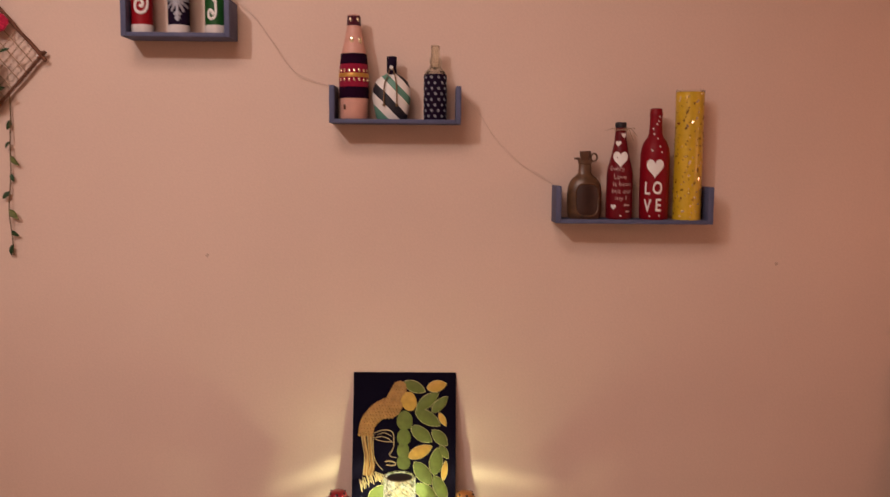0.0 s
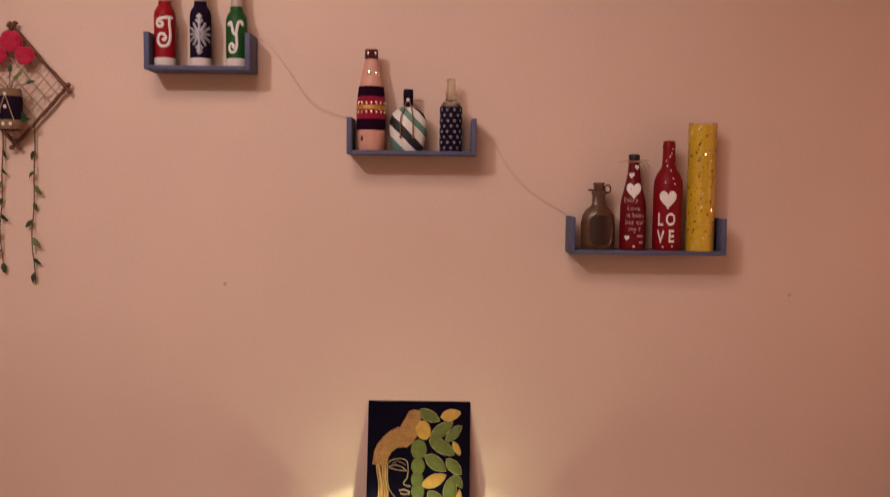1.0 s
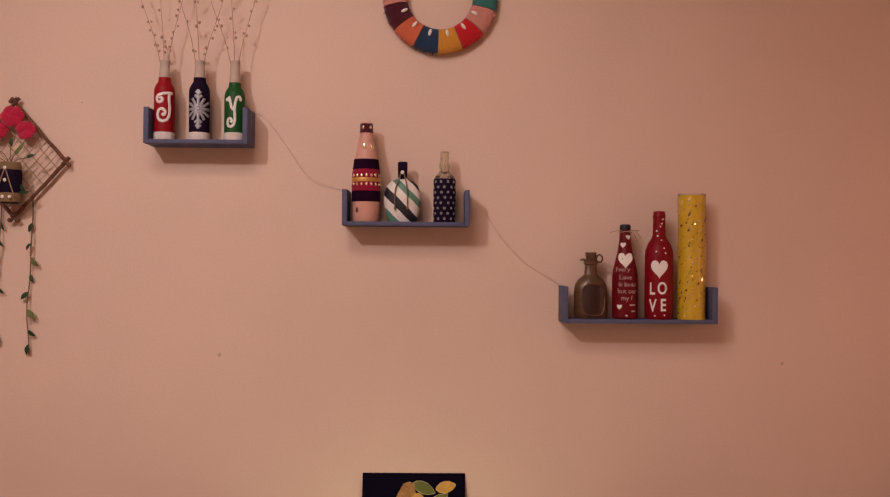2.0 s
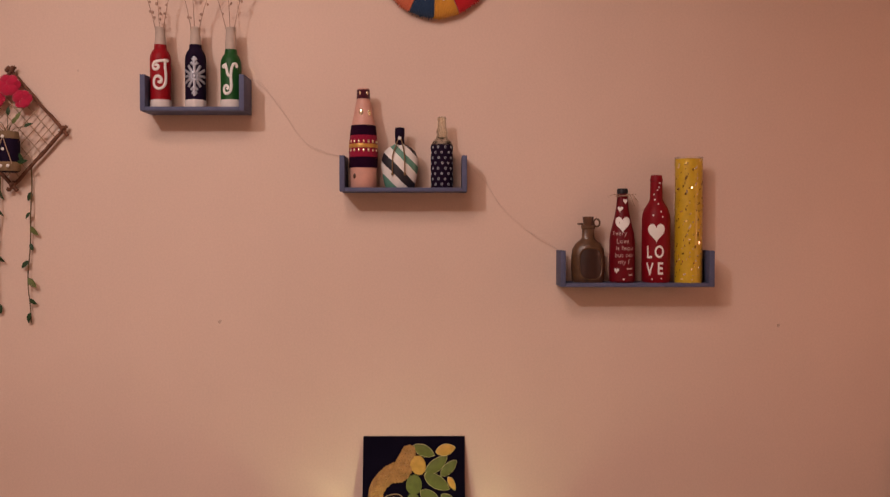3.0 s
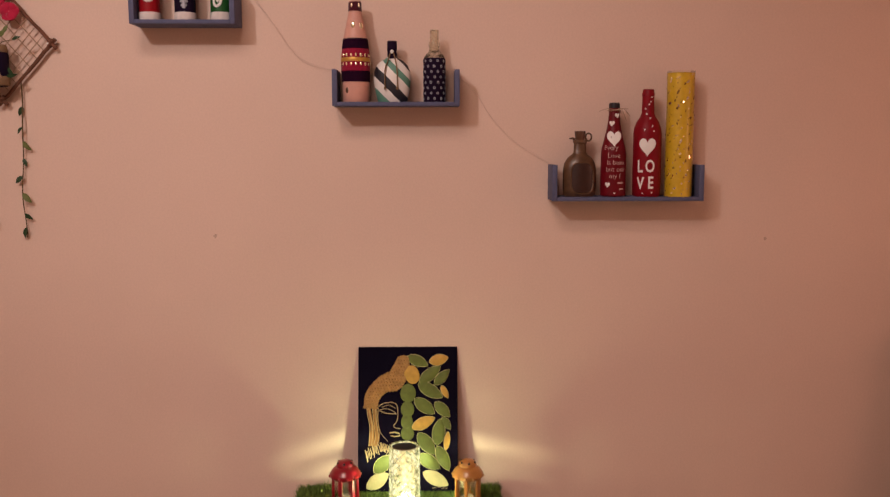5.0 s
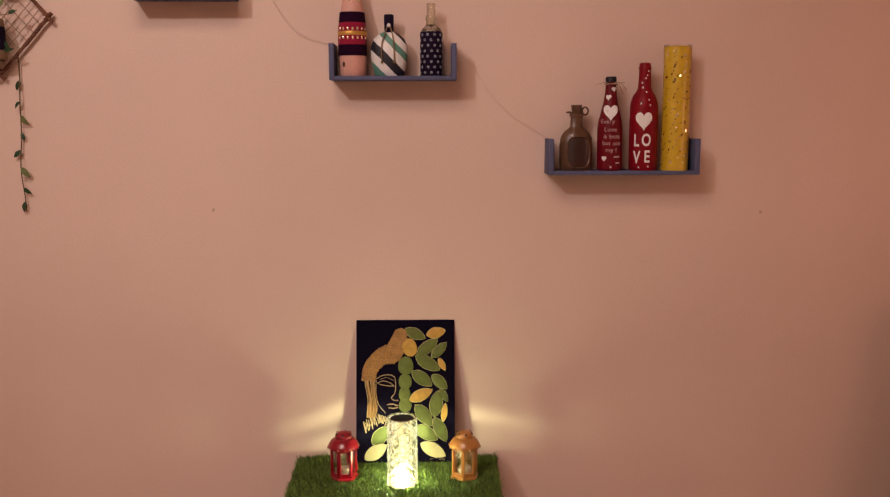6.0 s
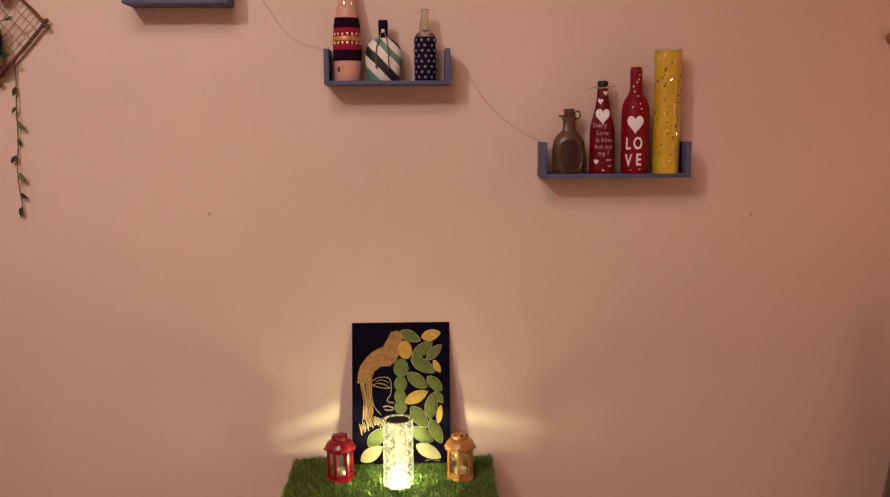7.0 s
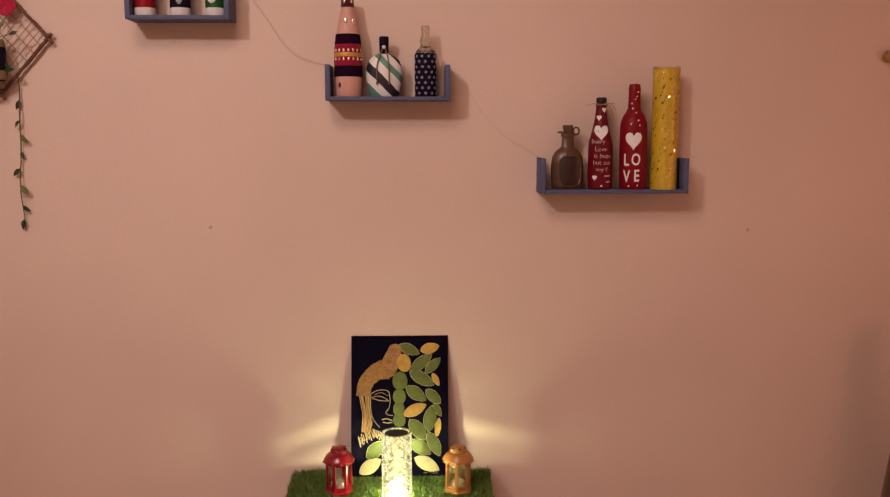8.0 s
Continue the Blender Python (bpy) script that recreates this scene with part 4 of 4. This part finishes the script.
def crystal_lamp():
    ob = thing("crystal_lamp", (-0.233, -0.258, GZ - 0.002), "lit cylindrical crystal table lamp glowing warm yellow", "lamp")
    ob.matrix_world = ob.matrix_world @ Matrix.Diagonal((1, 1, 1.055, 1))
    part("base_ring", lathe([(0, 0), (0.038, 0), (0.039, 0.004), (0.037, 0.010), (0.030, 0.011), (0, 0.011)]), "chrome", ob)
    part("led_disc", lathe([(0, 0.0115), (0.028, 0.0115), (0.026, 0.016), (0.0, 0.017)], 24), "led", ob, "glowing warm light disc")
    # faceted wall: rows of diamonds, tips proud
    bm = bmesh.new()
    n, rows, h0, h1 = 9, 8, 0.008, 0.186
    grid = []
    for r in range(rows * 2 + 1):
        z = h0 + (h1 - h0) * r / (rows * 2)
        grid.append([bm.verts.new(((0.0425 if (k + r) % 2 == 0 else 0.0356) * math.cos(math.pi * k / n), (0.0425 if (k + r) % 2 == 0 else 0.0356) * math.sin(math.pi * k / n), z)) for k in range(2 * n)])
    for a, b in zip(grid, grid[1:]):
        for k in range(2 * n):
            k2 = (k + 1) % (2 * n)
            if (k + grid.index(a)) % 2:
                bm.faces.new((a[k], a[k2], b[k]))
                bm.faces.new((a[k2], b[k2], b[k]))
            else:
                bm.faces.new((a[k], a[k2], b[k2]))
                bm.faces.new((a[k], b[k2], b[k]))
    inner = [[bm.verts.new((0.0335 * math.cos(math.pi * k / n), 0.0335 * math.sin(math.pi * k / n), z)) for k in range(2 * n)] for z in (h0, h1)]
    for a, b in ((inner[0], inner[1]), (grid[0], inner[0]), (grid[-1], inner[1])):
        for k in range(2 * n):
            k2 = (k + 1) % (2 * n)
            bm.faces.new((a[k], a[k2], b[k2], b[k]))
    # Added barrel: slits stand in for streaks that the crystal facets would throw.
    part("beam_barrel", slit_core(0.1517, 0.012), "core", ob, "added barrel whose slanting slits shape the beams on the wall")
    cr = part("crystal_shade", bm, "crystal", ob, "faceted clear crystal cylinder", smooth=False)
    cr.visible_shadow = False
    # Shade within the open top, put in as a black disc.
    part("inside_shade_disc", lathe([(0, 0.1825), (0.0325, 0.1825), (0.0325, 0.1835), (0, 0.1835)], 28), "black", ob, "black disc standing in for the dark inside of the lamp")
    part("top_rim", lathe([(0.0368, 0.186), (0.0395, 0.186), (0.0395, 0.1878), (0.0368, 0.1878), (0.0368, 0.186)]), "chrome", ob)
    return ob


crystal_lamp()


# ---- yarn wreath ----
def wreath():
    cx, cz, R, r = -0.1655, 2.152, 0.127, 0.034
    ob = thing("yarn_wreath", (cx, -0.019, cz), "round wreath wound in bands of coloured yarn with tassels", "wreath")
    cols = ["y_maroon", "y_orange", "y_navy", "y_mustard", "y_red", "y_pink", "y_teal", "y_orange", "y_navy", "y_red", "y_mustard", "y_maroon", "y_teal", "y_pink"]
    rnd = random.Random(12)
    n = len(cols)
    for i, c in enumerate(cols):
        a0 = -169 + i * 360 / n
        a1 = a0 + 360 / n
        bm = bmesh.new()
        rings = []
        for k in range(46):
            a = radians(a0 + (a1 - a0) * k / 45)
            swell = (0.0, 1.0, 0.9)[k % 3] * 0.0009 * rnd.uniform(0.6, 1.3) - (0.004 if k in (0, 45) else 0)
            ring = []
            for t in np.linspace(0, 2 * math.pi, 18, endpoint=False):
                rr = R + (r + swell) * math.cos(t)
                ring.append(bm.verts.new((rr * math.cos(a), -(0.016 + swell) * math.sin(t), rr * math.sin(a))))
            rings.append(ring)
        for p, q in zip(rings, rings[1:]):
            for k in range(18):
                bm.faces.new((p[k], p[(k + 1) % 18], q[(k + 1) % 18], q[k]))
        bm.faces.new(rings[0])
        bm.faces.new(rings[-1])
        yw = part("yarn_band", bm, c, ob)
        fr = bmesh.new()
        for s in range(60):
            a = radians(a0 + (a1 - a0) * rnd.random())
            d = Vector((math.cos(a), 0, math.sin(a)))
            p = d * (R + r * 0.9) + Vector((0, rnd.uniform(-0.008, 0.008), 0))
            tube([p, p + d * rnd.uniform(0.002, 0.007) + Vector((rnd.uniform(-0.004, 0.004), rnd.uniform(-0.004, 0.004), rnd.uniform(-0.004, 0.004)))], 0.0010, 4, bm=fr)
        tagged(part("yarn_fringe", fr, c, yw), kind="stuff")
        a = radians((a0 + a1) / 2)
        bm = bmesh.new()
        ball(bm, (0, 0, 0), 0.0065, sx=0.7, sy=0.5, sz=1.6)
        o = part("shell_bead", bm, "white", ob)
        o.matrix_basis = Matrix.Translation(((R - 0.018) * math.cos(a), -0.017, (R - 0.018) * math.sin(a))) @ Matrix.Rotation(-a - math.pi / 2, 4, "Y")
    return ob


wreath()


# ---- twig frame hanging with its vines ----
def leaf_blade(place, length, width, deg, depth, mat, parent, curl=0.15):
    """A folded leaf with a midrib crease."""
    bm = bmesh.new()
    rows = 7
    left, mid, right = [], [], []
    for k in range(rows + 1):
        t = k / rows
        w = width / 2 * math.sin(math.pi * min(0.999, t ** 0.8 + 0.001)) ** 0.9
        y = -curl * length * math.sin(math.pi * t) * 0.5
        left.append(bm.verts.new((t * length, y - w * 0.25, w)))
        mid.append(bm.verts.new((t * length, y, 0)))
        right.append(bm.verts.new((t * length, y - w * 0.25, -w)))
    for a, b in ((left, mid), (mid, right)):
        for k in range(rows):
            bm.faces.new((a[k], a[k + 1], b[k + 1], b[k]))
    bmesh.ops.remove_doubles(bm, verts=bm.verts, dist=1e-5)
    bmesh.ops.solidify(bm, geom=bm.faces, thickness=0.0006)
    o = part("leaf", bm, mat, parent)
    o.matrix_basis = Matrix.Translation(place) @ Matrix.Rotation(radians(-deg), 4, "Y") @ Matrix.Rotation(radians(depth), 4, "X")
    return o


def twig_frame():
    cx, cz = -1.354, 1.672
    ob = thing("twig_frame_hanging", (cx, -0.018, cz), "diamond frame of brown twigs strung with cord net", "wall hanging")
    top, right, bottom, left = (-0.004, 0, 0.168), (0.139, 0, 0.003), (-0.003, 0, -0.153), (-0.148, 0, 0.000)
    for a, b in ((top, right), (right, bottom), (bottom, left), (left, top)):
        a, b = Vector(a), Vector(b)
        d = (b - a).normalized() * 0.017
        pts = [a - d + (b - a + 2 * d) * t + Vector((random.uniform(-0.0012, 0.0012), 0, random.uniform(-0.0012, 0.0012))) for t in np.linspace(0, 1, 12)]
        part("twig", tube(pts, 0.0056, 9, taper=0.85, rough=0.12), "twig", ob)
    for c in (top, right, bottom, left):
        bm = bmesh.new()
        for k in range(3):
            ball(bm, Vector(c) + Vector((random.uniform(-0.012, 0.012), -0.005, random.uniform(-0.012, 0.012))), 0.0062, u=8, v=6)
        part("cord_knot", bm, "twig", ob)
    bm = bmesh.new()
    ball(bm, (0.132, -0.009, 0.003), 0.0034)
    part("bead", bm, "white", ob, "small white bead")
    T, R, B, L = Vector(top), Vector(right), Vector(bottom), Vector(left)
    for k in range(1, 7):
        t = k / 7
        part("net_cord", tube([T.lerp(L, t) + Vector((0, 0.001, 0)), R.lerp(B, t) + Vector((0, 0.001, 0))], 0.0015, 5), "net", ob)
        part("net_cord", tube([T.lerp(R, t) - Vector((0, 0.001, 0)), L.lerp(B, t) - Vector((0, 0.001, 0))], 0.0015, 5), "net", ob)
    return cx, cz


CX, CZ = twig_frame()


def flower(place, label, scale=1.0, seed=0):
    ob = thing("felt_flower", place, label, "flower", "felt flowers on the twig frame")
    rnd = random.Random(seed)
    for k in range(6):
        bm = bmesh.new()
        ball(bm, (0, 0, 0), 0.019 * scale, sy=0.40, sz=0.9, u=10, v=7)
        for v in bm.verts:
            v.co += Vector((rnd.uniform(-1, 1), rnd.uniform(-1, 1), rnd.uniform(-1, 1))) * 0.0012
        o = part("petal", bm, "petal", ob)
        a = math.pi / 3 * k + rnd.uniform(-0.2, 0.2)
        o.matrix_basis = Matrix.Translation((0.015 * scale * math.cos(a), rnd.uniform(-0.006, 0), 0.015 * scale * math.sin(a))) @ Matrix.Rotation(rnd.uniform(-0.4, 0.4), 4, "X")
    return ob


flower((CX - 0.004, -0.034, CZ + 0.127), "bright pink-red felt flower on the twig frame", 1.0, 1)
flower((CX + 0.034, -0.034, CZ + 0.088), "bright pink-red felt flower on the twig frame", 0.85, 2)
flower((CX - 0.044, -0.034, CZ + 0.088), "bright pink-red felt flower on the twig frame", 0.85, 3)

jar = thing("hanging_jar", (CX + 0.002, -0.055, CZ - 0.117), "small navy jar with jute cord hung on the frame", "jar")
part("jar_body", lathe([(0, 0), (0.024, 0), (0.028, 0.004), (0.030, 0.03), (0.031, 0.085), (0.027, 0.098), (0.024, 0.108), (0.026, 0.112), (0.023, 0.112), (0.022, 0.1), (0, 0.09)]), "navy", jar)
part("jute_band", lathe([(0.0285, 0.002), (0.0315, 0.006), (0.0320, 0.024), (0.030, 0.028)]), "jute", jar, "jute cord band")
part("jute_band", lathe([(0.029, 0.092), (0.030, 0.096), (0.0275, 0.110), (0.0255, 0.113)]), "jute", jar, "jute cord band")
for s in (-1, 1):
    part("cord", tube(curve_of([(0.001 * s, -0.032, 0.094), (0.012 * s, -0.032, 0.06), (0.022 * s, -0.026, 0.022)], 5), 0.0014, 6), "net", jar)
for x, z in ((0.0, 0.096), (0.0, 0.062), (-0.006, 0.016), (0.014, 0.016)):
    bm = bmesh.new()
    ball(bm, (x, -0.0325, z), 0.0048, sy=0.6)
    part("pearl_bead", bm, "white", jar)
for k, (dx, dz, m) in enumerate(((-0.03, 0.05, "leaf2"), (0.028, 0.045, "leaf2"), (0.006, 0.062, "leaf"), (0.05, 0.018, "leaf"), (-0.05, 0.022, "leaf"), (0.018, 0.03, "leaf2"))):
    st = part("stem", tube(curve_of([(0, 0, 0.1), (dx * 0.4, -0.006, 0.112 + dz * 0.4), (dx, -0.012, 0.112 + dz * 0.7)], 5), 0.001, 5), "stem", jar)
    leaf_blade((dx, -0.012, 0.112 + dz * 0.7), 0.026, 0.011, math.degrees(math.atan2(dz, dx)), 20 * (k % 3 - 1), m, st)
for k, (dx, dz, deg) in enumerate(((0.036, 0.052, -60), (0.030, 0.028, 8), (-0.034, 0.05, 240))):
    leaf_blade((dx, -0.012, dz), 0.030, 0.012, deg, 20, "leaf", jar)


def vine(x, z0, z1, seed, pattern):
    ob = thing("hanging_vine", (x, -0.014, z0), "thin artificial vine with small leaves hanging on the wall", "vine", "vines under the twig frame")
    rnd = random.Random(seed)
    n = 9
    pts = curve_of([(0.006 * math.sin(k * 0.8) * (k / n) - 0.010 * k / n, 0.004 * math.sin(k * 1.7), -(z0 - z1) * k / n) for k in range(n + 1)], 5)
    part("stem", tube(pts, 0.0021, 6, taper=0.7), "stem", ob)
    for t, deg, ln, m in pattern:
        p = pts[int(t * (len(pts) - 1))]
        leaf_blade(p, ln, ln * 0.46, deg, rnd.uniform(-35, 35), m, ob)


SHAPES = [(0.17, -112, 0.030, "leaf"), (0.29, -125, 0.024, "leaf"), (0.385, -48, 0.036, "leaf2"), (0.50, -72, 0.024, "leaf"), (0.61, -135, 0.030, "leaf"), (0.72, -48, 0.038, "leaf2"), (0.845, -36, 0.028, "leaf"), (0.935, -100, 0.032, "leaf")]
vine(CX + 0.047, CZ - 0.10, 1.132, 1, SHAPES)
vine(CX - 0.042, CZ - 0.10, 1.160, 2, [(t, -180 - d, s, m) for t, d, s, m in SHAPES])

# ---- cords along the wall, marks, peg ----
for name, pts in (("a", [(-0.690, -0.006, 1.822), (-0.655, -0.004, 1.800), (-0.595, -0.004, 1.726), (-0.550, -0.003, 1.660), (-0.51, -0.004, 1.622), (-0.428, -0.003, 1.601)]),
                  ("b", [(-0.079, -0.004, 1.585), (-0.03, -0.003, 1.535), (0.017, -0.004, 1.468), (0.082, -0.003, 1.403), (0.13, -0.004, 1.368), (0.182, -0.003, 1.339)])):
    cord = thing("hanging_string", pts[0], "thin pale cord strung slackly between the shelves", "string", "strings between shelves")
    for dz, s in ((0.0, 1.0), (0.0065, 0.8)):
        line = [(p[0] - pts[0][0], p[1], p[2] - pts[0][2] + dz * math.sin(k * 1.9)) for k, p in enumerate(pts)]
        line = [(x, y - pts[0][1], z) for x, y, z in line]
        part("strand", tube(curve_of(line, 8), 0.00042 * s, 5), "wire", cord)


def stain(x, z, r, seed):
    rnd = random.Random(seed)
    bm = slab([(r * rnd.uniform(0.5, 1.2) * math.cos(t), r * rnd.uniform(0.5, 1.2) * math.sin(t)) for t in np.linspace(0, 6.283, 11, endpoint=False)], 0.0012)
    o = tagged(part("plaster_chip", bm, "spot"), "small brown chip in the wall paint", "chip", "chips in the wall")
    o.location = (x, 0.0002, z)


stain(-0.781, 1.134, 0.0062, 1)
stain(0.814, 1.122, 0.0060, 2)
stain(-1.178, 1.846, 0.0026, 3)

peg = thing("wall_peg", (1.203, 0, 1.630), "small tan wooden peg on the wall", "peg")
part("peg_body", lathe([(0, 0.0), (0.016, 0.0), (0.018, 0.006), (0.013, 0.022), (0.018, 0.036), (0.012, 0.042), (0, 0.043)], 20), "wood", peg).matrix_basis = Matrix.Rotation(radians(90), 4, "X")

can = thing("ceiling_spotlight", (SPOT[0], SPOT[1], TOP), "white ceiling spotlight with a tilted barrel", "lamp")
part("ceiling_plate", lathe([(0, 0), (0.05, 0), (0.045, -0.015), (0.01, -0.02), (0, -0.02)]), "white", can)
part("stem", tube([(0, 0, -0.02), (0, 0, -0.25)], 0.007, 8), "white", can)
barrel = part("barrel", lathe([(0.0, 0.16), (0.05, 0.16), (0.075, 0.13), (0.135, 0.0), (0.135, -0.012), (0.131, -0.012), (0.131, 0.0), (0.070, 0.125), (0.0, 0.15)], 32), "white", can)
barrel.matrix_basis = Matrix.Translation((0, 0, SPOT[2] - TOP)) @ look((0, 0, 0), Vector(AIM) - Vector(SPOT)) @ Matrix.Translation((0, 0, 0.01))

# Unseen housing made up for the added fill light.
panel = thing("fill_panel", (FILL_PANEL[0], FILL_PANEL[1], TOP), "square white panel added at the ceiling as soft fill light", "lamp")
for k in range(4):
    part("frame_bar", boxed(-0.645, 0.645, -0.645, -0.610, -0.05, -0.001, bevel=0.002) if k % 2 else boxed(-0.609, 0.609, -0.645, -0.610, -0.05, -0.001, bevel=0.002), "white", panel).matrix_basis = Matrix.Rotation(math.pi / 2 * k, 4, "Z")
part("diffuser", boxed(-0.608, 0.608, -0.608, 0.608, -0.045, -0.035), "bulb", panel, "glowing diffuser of the added fill panel")

side = thing("wall_lamp", (X1, SIDE[1], SIDE[2]), "plain globe wall lamp on the side wall", "lamp")
part("wall_plate", lathe([(0, 0), (0.04, 0), (0.035, 0.015), (0.01, 0.02), (0, 0.02)]), "white", side).matrix_basis = Matrix.Rotation(radians(-90), 4, "Y")
part("arm", tube([(-0.018, 0, 0), (-0.065, 0, 0)], 0.006, 8), "white", side)
bm = bmesh.new()
ball(bm, (-0.13, 0, 0), 0.066, u=20, v=14)
shade = part("globe", bm, "bulb", side)
shade.visible_shadow = False

# Out-of-view body added only for the soft shadow at the wall's east end.
vase = thing("wall_shadow_caster", (1.280, -0.20, 0), "unseen vase-shaped body added to cast a shadow on the wall", "vase")
part("caster_body", lathe([(0, 0), (0.07, 0), (0.09, 0.05), (0.11, 0.30), (0.085, 0.50), (0.050, 0.66), (0.034, 0.80), (0.032, 0.88), (0.042, 0.93), (0.036, 0.93), (0.026, 0.88), (0, 0.8)]), "brown", vase)
